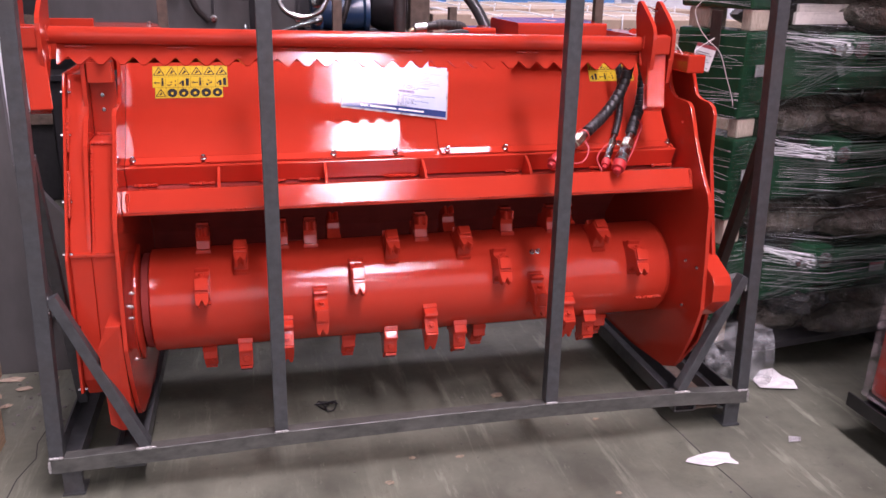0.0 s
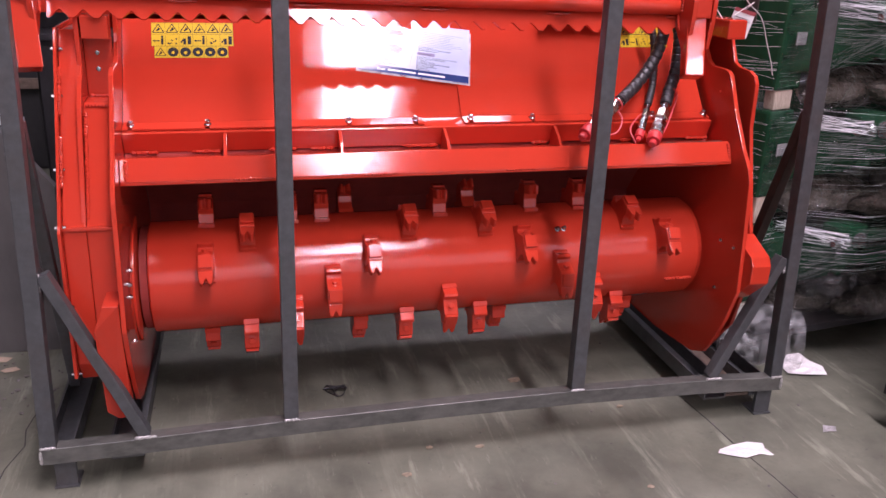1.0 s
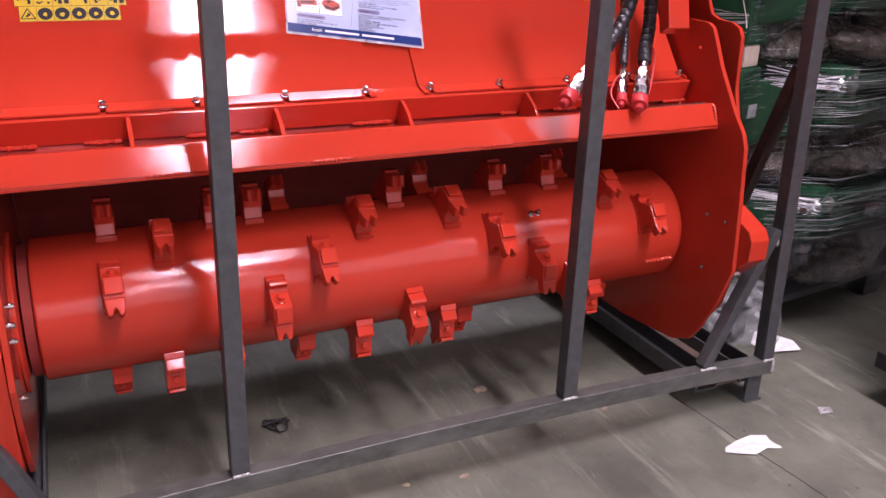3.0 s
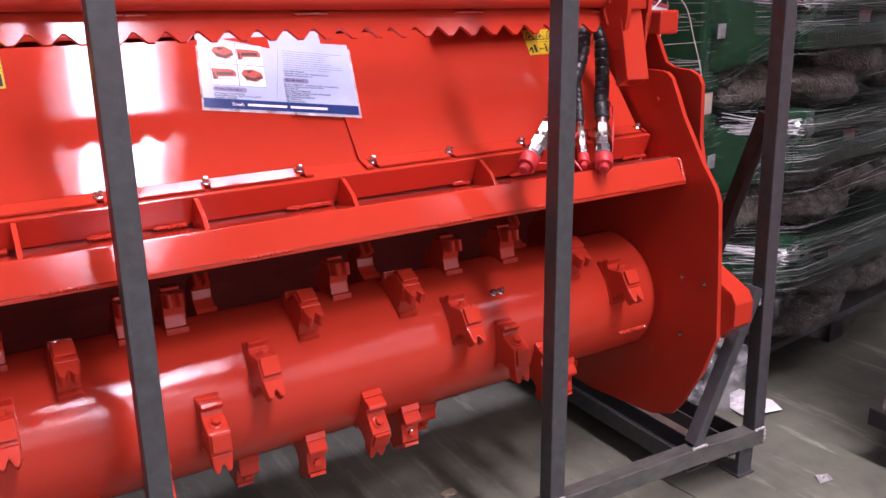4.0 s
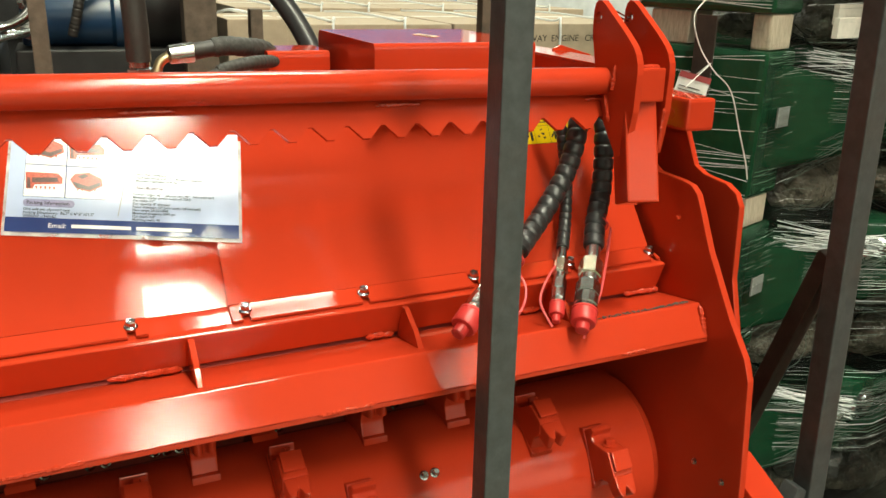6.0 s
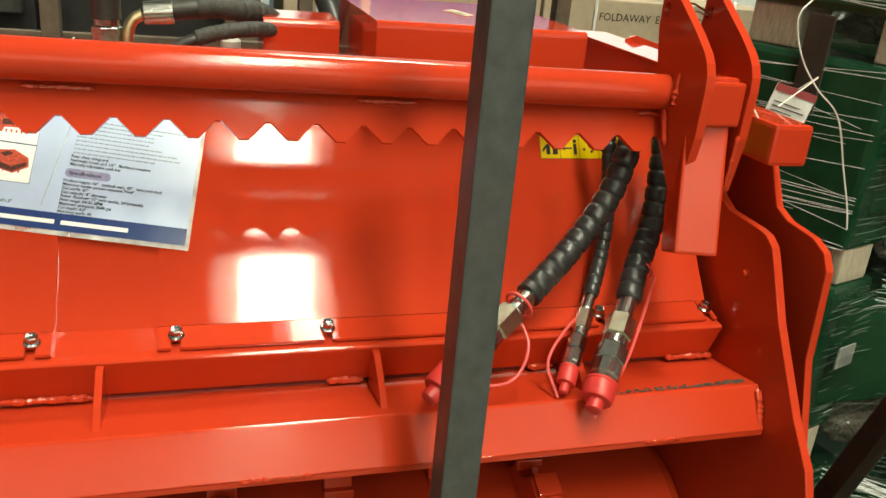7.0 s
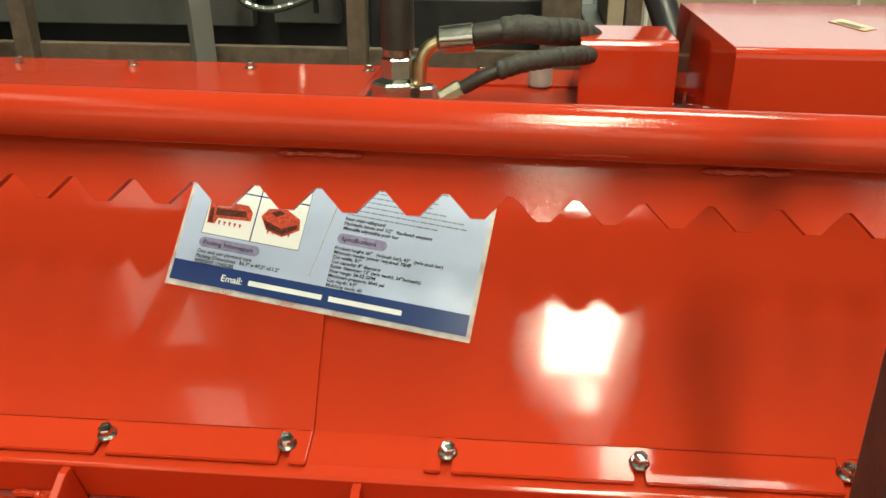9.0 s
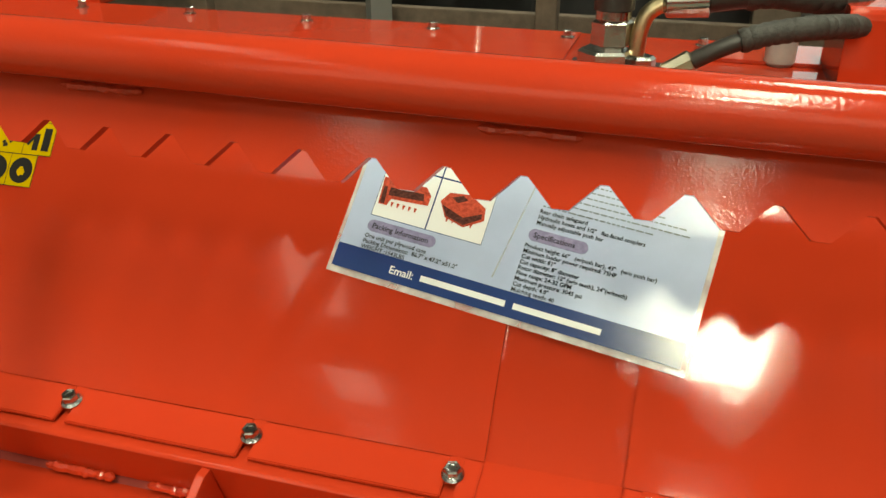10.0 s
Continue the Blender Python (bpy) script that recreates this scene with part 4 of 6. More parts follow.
part("rear_guard", prism([(1.975, 1.2), (1.987, 1.272), (2.004, 1.280), (2.085, 1.258), (2.09, 1.2)], "y", 0.72, 0.726, 0.001), RED, mulcher)

# upright hose and elbow on the deck
c = Vector((1.111, 0.632, 1.2))
part("port_plate", block(1.066, 1.165, 0.58, 0.69, 1.2, 1.206, 0.001), BLACK, mulcher, "dark port plate")
part("fitting", lathe([(0, 0.0285), (0.003, 0.030), (0.023, 0.030), (0.026, 0.0275)], c + Vector((-0.004, 0, 0.004)), c + Vector((-0.004, 0, 1)), 6), ZINC, mulcher, "zinc-plated hexagon fitting")
part("fitting", lathe([(0, 0.0165), (0.004, 0.0165), (0.006, 0.0215), (0.028, 0.0215), (0.031, 0.018), (0.036, 0.018)], c + Vector((0, 0, 0.029)), c + Vector((0, 0, 1)), 6), ZINC, mulcher, "zinc-plated hexagon fitting")
part("collar", lathe([(0, 0.0185), (0.008, 0.0185), (0.011, 0.016)], c + Vector((0, 0, 0.061)), c + Vector((0, 0, 1)), 20), ZINC, mulcher, "grey collar", smooth=True)
part("fitting", lathe([(0, 0.0155), (0.018, 0.0155), (0.021, 0.012)], (1.143, 0.632, 1.204), (1.143, 0.632, 2), 6), ZINC, mulcher, "small zinc-plated hexagon fitting")
part("hose", sweep(smooth_path([c + Vector((0, 0, 0.07)), c + Vector((-0.001, 0.0, 0.14)), c + Vector((-0.004, 0.01, 0.26)), c + Vector((0.01, 0.06, 0.45))]), 0.0205, 20), RUBBER, mulcher, "upright brown-black hydraulic hose", smooth=True)
part("elbow", sweep(smooth_path([(1.137, 0.632, 1.225), (1.139, 0.634, 1.25), (1.146, 0.636, 1.268), (1.163, 0.638, 1.279)]), 0.0085, 14), BRASS, mulcher, "yellow passivated elbow", smooth=True)
part("ferrule", lathe([(0, 0.010), (0.004, 0.0165), (0.044, 0.018), (0.046, 0.0145)], (1.158, 0.638, 1.279), (1.2, 0.64, 1.283), 18), ZINC, mulcher, "crimped zinc ferrule", smooth=True)


def ridged(r, pitch_, depth):
    return lambda s, l: r - depth * (0.5 + 0.5 * math.cos(2 * math.pi * l / pitch_)) ** 4


def dense(pts, step):
    out = [Vector(pts[0])]
    for a, b in zip(pts, pts[1:]):
        n_ = max(1, int((b - a).length / step))
        out += [a.lerp(b, (i + 1) / n_) for i in range(n_)]
    return out


part("hose", sweep(smooth_path([(1.196, 0.64, 1.283), (1.24, 0.642, 1.29), (1.29, 0.65, 1.29), (1.335, 0.68, 1.282), (1.36, 0.70, 1.26)]), 0.0145, 16), RUBBER, mulcher, "black hydraulic hose", smooth=True)
part("sleeve", sweep(dense(smooth_path([(1.236, 0.642, 1.29), (1.262, 0.645, 1.293), (1.29, 0.65, 1.29), (1.335, 0.68, 1.282), (1.36, 0.70, 1.26)]), 0.002), ridged(0.0172, 0.0135, 0.0013), 18), FABRIC, mulcher, "woven black sleeve", smooth=True)
part("hose", sweep(smooth_path([(1.19, 0.58, 1.232), (1.222, 0.583, 1.249), (1.26, 0.59, 1.262), (1.30, 0.60, 1.268), (1.345, 0.64, 1.265)]), 0.0085, 14), RUBBER, mulcher, "thin black hydraulic hose", smooth=True)
part("sleeve", sweep(dense(smooth_path([(1.234, 0.585, 1.254), (1.26, 0.59, 1.262), (1.30, 0.60, 1.268), (1.345, 0.64, 1.265)]), 0.002), ridged(0.0118, 0.0095, 0.0012), 14), FABRIC, mulcher, "woven black sleeve", smooth=True)
part("ferrule", lathe([(0, 0.006), (0.004, 0.010), (0.03, 0.0115), (0.032, 0.009)], (1.166, 0.577, 1.219), (1.2, 0.582, 1.238), 8), NUT, mulcher, "yellow passivated ferrule")
part("plug", lathe([(0, 0.013), (0.004, 0.0165), (0.03, 0.0165), (0.034, 0.013)], (1.288, 0.745, 1.2), (1.288, 0.745, 1.3), 16), PLUG, mulcher, "cloudy plastic plug", smooth=True)
part("hose", sweep(smooth_path([(1.475, 0.80, 1.24), (1.44, 0.86, 1.33), (1.38, 0.92, 1.42), (1.30, 1.0, 1.52), (1.2, 1.08, 1.62)]), 0.021, 18), SLEEVE, mulcher, "thick black hose", smooth=True)

# three coupled hoses over the flap
HOSES = [
    ([(1.845, 0.40, 1.205), (1.821, 0.352, 1.165), (1.788, 0.33, 1.094), (1.725, 0.30, 1.028), (1.655, 0.253, 0.988)], 0.0185, (1.506, 0.158, 0.905)),
    ([(1.80, 0.42, 1.21), (1.807, 0.385, 1.163), (1.808, 0.36, 1.081), (1.794, 0.33, 1.011), (1.766, 0.288, 0.968)], 0.0115, (1.691, 0.178, 0.889)),
    ([(1.875, 0.40, 1.21), (1.881, 0.36, 1.162), (1.868, 0.33, 1.067), (1.833, 0.29, 1.012), (1.806, 0.252, 0.976)], 0.0185, (1.717, 0.138, 0.886)),
]
for i, (pts, r, end) in enumerate(HOSES):
    path = smooth_path(pts, 10)
    taper = (lambda s, l, r=r: (r - r * 0.14 * (0.5 + 0.5 * math.cos(2 * math.pi * l / (r * 1.25))) ** 6) * (0.45 + 0.55 * min(1, s * 3 + 0.15))) if i == 2 else (lambda s, l, r=r: r - r * 0.14 * (0.5 + 0.5 * math.cos(2 * math.pi * l / (r * 1.25))) ** 6)
    hose = part("hose", sweep(dense(path, 0.0018), taper, 18), SLEEVE, mulcher, "black hose in a spiral sleeve", smooth=True)
    a, b = Vector(pts[-1]), Vector(end)
    d = (b - a).normalized()
    long = (b - a).length
    k = r / 0.0185
    part("ferrule", lathe([(-0.006, 0.012 * k), (0, 0.0135 * k), (0.17 * long, 0.0135 * k), (0.2 * long, 0.0105 * k)], a, b, 18), ZINC, hose, "crimped ferrule")
    part("coupling_nut", lathe([(0.18 * long, 0.016 * k), (0.195 * long, 0.0205 * k), (0.38 * long, 0.0205 * k), (0.40 * long, 0.0155 * k)], a, b, 6), NUT, hose, "hexagon coupling nut")
    part("collar", lathe([(0.39 * long, 0.0145 * k), (0.40 * long, 0.0175 * k), (0.46 * long, 0.0175 * k), (0.47 * long, 0.0145 * k)], a, b, 18), ZINC, hose, "zinc collar", smooth=True)
    part("coupling", lathe([(0.465 * long, 0.016 * k), (0.48 * long, 0.021 * k), (0.61 * long, 0.021 * k), (0.625 * long, 0.0175 * k)], a, b, 6), ZINC, hose, "flat-faced zinc coupling")
    part("coupling", lathe([(0.62 * long, 0.0175 * k), (0.635 * long, 0.0205 * k), (0.75 * long, 0.0205 * k), (0.76 * long, 0.0185 * k), (0.785 * long, 0.0185 * k), (0.79 * long, 0.0195 * k), (0.81 * long, 0.0195 * k)], a, b, 12), ZINC, hose, "flat-faced zinc coupling")
    part("dust_cap", lathe([(0.80 * long, 0.0195 * k), (0.805 * long, 0.0218 * k), (0.825 * long, 0.0222 * k), (0.83 * long, 0.0212 * k), (0.955 * long, 0.0212 * k), (0.97 * long, 0.0195 * k), (0.972 * long, 0.0115 * k), (1.05 * long, 0.011 * k), (1.06 * long, 0.0085 * k)], a, b, 24), CAP, hose, "red plastic dust cap", smooth=True)
    if i == 0:
        loop = [a + d * 0.03, a + d * 0.06 + Vector((0.03, -0.03, -0.02)), a + d * 0.11 + Vector((0.035, -0.03, -0.035)), b - d * 0.02]
    elif i == 1:
        loop = [a + d * 0.028, a + d * 0.035 + Vector((-0.035, -0.02, -0.01)), a + d * 0.09 + Vector((-0.045, -0.015, -0.012)), b + Vector((-0.01, -0.005, -0.012))]
    else:
        loop = [a - d * 0.05 + Vector((0.018, -0.018, 0)), a + d * 0.02 + Vector((0.021, -0.014, 0)), a + d * 0.1 + Vector((0.022, -0.006, -0.004)), b + Vector((0.014, 0.004, -0.004)), b + Vector((0.0, -0.006, -0.018))]
    part("tether", sweep(smooth_path(loop), 0.0022, 7), TETHER, hose, "thin red tether")
    if i != 1:
        e = a - d * 0.055 if i == 2 else a + d * 0.02
        part("tether_ring", sweep([e + (d.orthogonal().normalized() * math.cos(t) + d.cross(d.orthogonal().normalized()) * math.sin(t)) * 0.02 for t in (2 * math.pi * q / 20 for q in range(21))], 0.0022, 6), TETHER, hose, "thin red tether")

# warning stickers


def sticker(x0, s0, cols, rows, w, h_, round_row=False):
    base = part("warning_sticker", sheet([on_flap(x0, s0, 0.0006), on_flap(x0 + cols * w, s0, 0.0006), on_flap(x0 + cols * w, s0 + rows * h_, 0.0006), on_flap(x0, s0 + rows * h_, 0.0006)], 0.0005), YELLOW, mulcher, "yellow sticker with black warning signs")

    def poly(bm, pts, lift=0.0009):
        bm.faces.new([bm.verts.new(on_flap(px, ps, lift)) for px, ps in pts])

    def stroke(bm, a, b, t):
        v = Vector((b[0] - a[0], b[1] - a[1]))
        q = Vector((-v.y, v.x)).normalized() * t / 2
        poly(bm, [(a[0] + q.x, a[1] + q.y), (b[0] + q.x, b[1] + q.y), (b[0] - q.x, b[1] - q.y), (a[0] - q.x, a[1] - q.y)])

    grid_lines = bmesh.new()
    for i in range(cols + 1):
        stroke(grid_lines, (x0 + i * w, s0), (x0 + i * w, s0 + rows * h_), 0.0007)
    for j in range(rows + 1):
        stroke(grid_lines, (x0, s0 + j * h_), (x0 + cols * w, s0 + j * h_), 0.0007)
    part("ruling", grid_lines, INK, base)
    rnd = random.Random(cols * 7 + rows)
    for j in range(rows):
        for i in range(cols):
            cx, cy, u = x0 + (i + 0.5) * w, s0 + (j + 0.5) * h_, min(w, h_)
            bm = bmesh.new()
            if j == rows - 1 and not (round_row and i):
                p = [(cx - 0.42 * u, cy - 0.34 * u), (cx + 0.42 * u, cy - 0.34 * u), (cx, cy + 0.38 * u)]
                for a, b in zip(p, p[1:] + p[:1]):
                    stroke(bm, a, b, 0.07 * u)
                stroke(bm, (cx - 0.13 * u, cy - 0.2 * u), (cx + 0.14 * u, cy - 0.02 * u), 0.12 * u)
                stroke(bm, (cx - 0.02 * u, cy - 0.2 * u), (cx + 0.03 * u, cy + 0.1 * u), 0.08 * u)
            elif round_row:
                poly(bm, [(cx + 0.44 * u * math.cos(t), cy + 0.44 * u * math.sin(t)) for t in (2 * math.pi * q / 20 for q in range(20))])
            elif (i + cols) % 3 == 0:
                stroke(bm, (cx + 0.28 * u, cy - 0.36 * u), (cx + 0.28 * u, cy + 0.18 * u), 0.17 * u)
                poly(bm, [(cx + 0.28 * u + 0.1 * u * math.cos(t), cy + 0.3 * u + 0.1 * u * math.sin(t)) for t in (2 * math.pi * q / 8 for q in range(8))])
                stroke(bm, (cx - 0.38 * u, cy - 0.05 * u), (cx + 0.12 * u, cy - 0.05 * u), 0.09 * u)
                poly(bm, [(cx - 0.4 * u, cy - 0.05 * u), (cx - 0.25 * u, cy - 0.17 * u), (cx - 0.25 * u, cy + 0.07 * u)])
            elif (i + cols) % 3 == 1:
                for _ in range(6):
                    p_ = (cx + rnd.uniform(-0.35, 0.25) * u, cy + rnd.uniform(-0.3, 0.3) * u)
                    stroke(bm, p_, (p_[0] + rnd.uniform(0.08, 0.18) * u, p_[1] + rnd.uniform(-0.12, 0.12) * u), rnd.uniform(0.06, 0.14) * u)
            else:
                stroke(bm, (cx - 0.1 * u, cy - 0.36 * u), (cx - 0.1 * u, cy + 0.15 * u), 0.2 * u)
                stroke(bm, (cx + 0.25 * u, cy - 0.36 * u), (cx + 0.25 * u, cy + 0.34 * u), 0.26 * u)
                stroke(bm, (cx - 0.38 * u, cy - 0.2 * u), (cx - 0.2 * u, cy + 0.05 * u), 0.1 * u)
            tagged(part("sign", bm, INK, base, "black warning sign"), kind="stuff")
            if round_row and i:
                light = bmesh.new()
                poly(light, [(cx + u * rnd.uniform(0.10, 0.17) * math.cos(t), cy - 0.05 * u + u * rnd.uniform(0.07, 0.2) * math.sin(t)) for t in (2 * math.pi * q / 10 for q in range(10))], 0.0012)
                part("symbol", light, YELLOW, base, "yellow symbol")


sticker(0.319, 0.2314, 6, 2, 0.037, 0.037)
sticker(0.3265, 0.1949, 6, 1, 0.0332, 0.0362, True)
sticker(1.735, 0.2312, 5, 2, 0.0325, 0.0362)

# laminated specification sheet
leaflet = thing("specification_sheet", "pale blue laminated leaflet with navy footer, tucked behind the saw-tooth plate", "leaflet", tuple(on_flap(1.05, 0.1, 0.003)))
BL, BR = on_flap(0.887, 0.1548, 0.004), on_flap(1.2155, 0.104, 0.004)
ex = (BR - BL).normalized()
nn = Vector((0, -math.cos(SLOPE), math.sin(SLOPE)))
ey = nn.cross(ex).normalized()
LW, LH = (BR - BL).length, 0.215
LM = Matrix((ex, ey, nn)).transposed().to_4x4()
LM.translation = BL


def leaf_at(u, v, out=0.0):
    return LM @ Vector((u, v, out))


def patch(name, u0, u1, v0, v1, mat, out, label="", skew=0.0, parent=leaflet):
    return part(name, sheet([leaf_at(u0, v0, out), leaf_at(u1, v0, out), leaf_at(u1 + skew, v1, out), leaf_at(u0 + skew, v1, out)], 0.0002), mat, parent, label)


patch("laminate", -0.004, LW + 0.005, -0.006, LH, LAMINATE, 0.0002, "clear laminate border")
patch("page", 0, LW, 0, LH, PAPER, 0.0012)
patch("footer", 0, LW, 0, 0.023, NAVY, 0.0016, "navy footer band")
patch("picture_frame", 0.021, 0.1335, 0.0565, 0.1625, NAVY, 0.0014, "thin grey frame")
for i in range(2):
    for j in range(2):
        u, v = 0.0216 + 0.0565 * i, 0.0571 + 0.0531 * j
        patch("picture", u, u + 0.0550, v, v + 0.0515, WHITE_PRINT, 0.0017, "white picture panel")
        bm = bmesh.new()
        cu, cv = u + 0.027, v + 0.026
        if (i + j) % 2:
            pts = [(-0.02, 0.004), (-0.014, 0.014), (0.004, 0.017), (0.02, 0.008), (0.022, -0.004), (0.006, -0.015), (-0.012, -0.010)]
        else:
            pts = [(-0.022, -0.014), (-0.024, 0.013), (0.016, 0.013), (0.022, 0.006), (0.022, -0.004), (-0.012, -0.007), (-0.014, -0.014)]
        bm.faces.new([bm.verts.new(leaf_at(cu + a * 1.1, cv + b, 0.0021)) for a, b in pts])
        for q in range(5):
            a = -0.012 + q * 0.006
            bm.faces.new([bm.verts.new(leaf_at(cu + p, cv + r_, 0.0021)) for p, r_ in ((a, -0.0095), (a + 0.003, -0.0095), (a + 0.002, -0.014), (a + 0.001, -0.014))])
        part("machine_picture", bm, PRINT_RED, leaflet, "printed red machine")
        bm = bmesh.new()
        if (i + j) % 2:
            dark = [[(-0.019, 0.001), (-0.012, -0.009), (0.006, -0.013), (0.0215, -0.003), (0.0205, 0.002), (0.004, -0.006)], [(-0.012, 0.010), (-0.002, 0.0145), (0.004, 0.011), (-0.005, 0.006)]]
        else:
            dark = [[(-0.017, -0.004), (-0.017, 0.004), (0.017, 0.006), (0.019, -0.001)], [(-0.023, -0.013), (-0.0235, 0.004), (-0.020, 0.004), (-0.018, -0.013)]]
        for pts in dark:
            bm.faces.new([bm.verts.new(leaf_at(cu + p, cv + r_, 0.0024)) for p, r_ in pts])
        part("machine_shade", bm, PRINT_DARK, leaflet, "dark parts of the printed machine")


def words(text, u, v, size, mat=INK, out=0.0021):
    letters("print", text, size, mat, LM @ Matrix.Translation((u, v, out)), leaflet, bold=0.00012)


for u, v, t in ((0.0265, 0.0445, "Packing Information"), (0.1775, 0.077, "Specifications")):
    half = 0.031 if len(t) > 15 else 0.024
    bm = prism([(u + half - 0.001 + (half - 0.002) * (1 if math.cos(a) > 0 else -1) + 0.0058 * math.cos(a), 0.0058 * math.sin(a) + v + 0.0024) for a in (2 * math.pi * (q + 0.5) / 24 for q in range(24))], "z", 0.0013, 0.0018)
    bmesh.ops.transform(bm, matrix=LM, verts=bm.verts)
    part("heading_pill", bm, PURPLE, leaflet, "violet heading pill")
    words(t, u, v, 0.0072)
for i, t in enumerate(("One unit per plywood case", "Packing Dimensions:  86.7\" x 47.2\" x51.2\"", "WEIGHT :1543LBS")):
    words(t, 0.0225, 0.0345 - 0.0056 * i, 0.0057)
for i, t in enumerate(("Product height: 66\"   (w/push bar), 43\"   (w/o push bar)", "Minimum loader power required: 75HP", "Cut width: 81\"", "Cut capacity: 8\" diameter", "Rotor diameter: 12\" (w/o teeth), 24\"(w/teeth)",
                       "Flow range: 24-32 GPM", "Maximum pressure: 3045 psi", "Cut depth: 4.0\"", "Mulching teeth: 40")):
    words(t, 0.1725, 0.0665 - 0.0053 * i, 0.0054)
for i, t in enumerate(("Manually adjustable push bar", "Hydraulic hoses and 1/2\"   flat-faced couplers", "Rear chain safeguard")):
    words(t, 0.1765, 0.0895 + 0.0056 * i, 0.0054)
rnd = random.Random(4)
for i in range(9):
    v = 0.107 + i * 0.0058
    bm = bmesh.new()
    u = 0.178
    stop = 0.178 + rnd.uniform(0.09, 0.135)
    while u < stop:
        w = rnd.uniform(0.002, 0.008)
        sheet([leaf_at(u, v, 0.002), leaf_at(u + w, v, 0.002), leaf_at(u + w, v + 0.0013, 0.002), leaf_at(u, v + 0.0013, 0.002)], 0.0001, bm)
        u += w + 0.0013
    part("print", bm, GREY_INK, leaflet, "unreadable line of print")
words("Email:", 0.057, 0.0075, 0.0105, WHITE_PRINT)
for u0, u1 in ((0.0885, 0.1715), (0.179, 0.260)):
    patch("print", u0, u1, 0.0082, 0.0138, WHITE_PRINT, 0.0021, "white bar of footer print")
part("crease", sweep([leaf_at(0.172, 0.168, 0.0013), leaf_at(0.162, 0.098, 0.0016), leaf_at(0.1525, 0.031, 0.0014)], 0.0006, 5), LAMINATE, leaflet, "pale crease in the laminate")

# ---- film-wrapped green machines stacked beside the crate ----
STACK = pose(2.58, 0.27, 0, 0, 0, 19)
pallet = thing("pallet", "dark wooden pallet under the stack of green machines", "pallet", (2.9, 0.9, 0))


TURN_IN = pose(0.022, 0, 0, 0, 0, -12) @ Matrix.Translation((-0.022, 0, 0))  # the long bodies stand at an angle to their end boxes


def on_stack(p):
    """A point of the stack's plan in the world."""
    p = Vector(p)
    return STACK @ (TURN_IN @ p if p.x > 0.022 else p)


def local(bm):
    for v in bm.verts:
        v.co = on_stack(v.co)
    return bm


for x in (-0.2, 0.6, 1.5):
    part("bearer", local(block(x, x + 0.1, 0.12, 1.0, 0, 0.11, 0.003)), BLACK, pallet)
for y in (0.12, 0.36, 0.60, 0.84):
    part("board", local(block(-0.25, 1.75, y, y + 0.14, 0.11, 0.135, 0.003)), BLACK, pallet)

LAYERS = (0.50, 0.895, 1.26, 1.63)


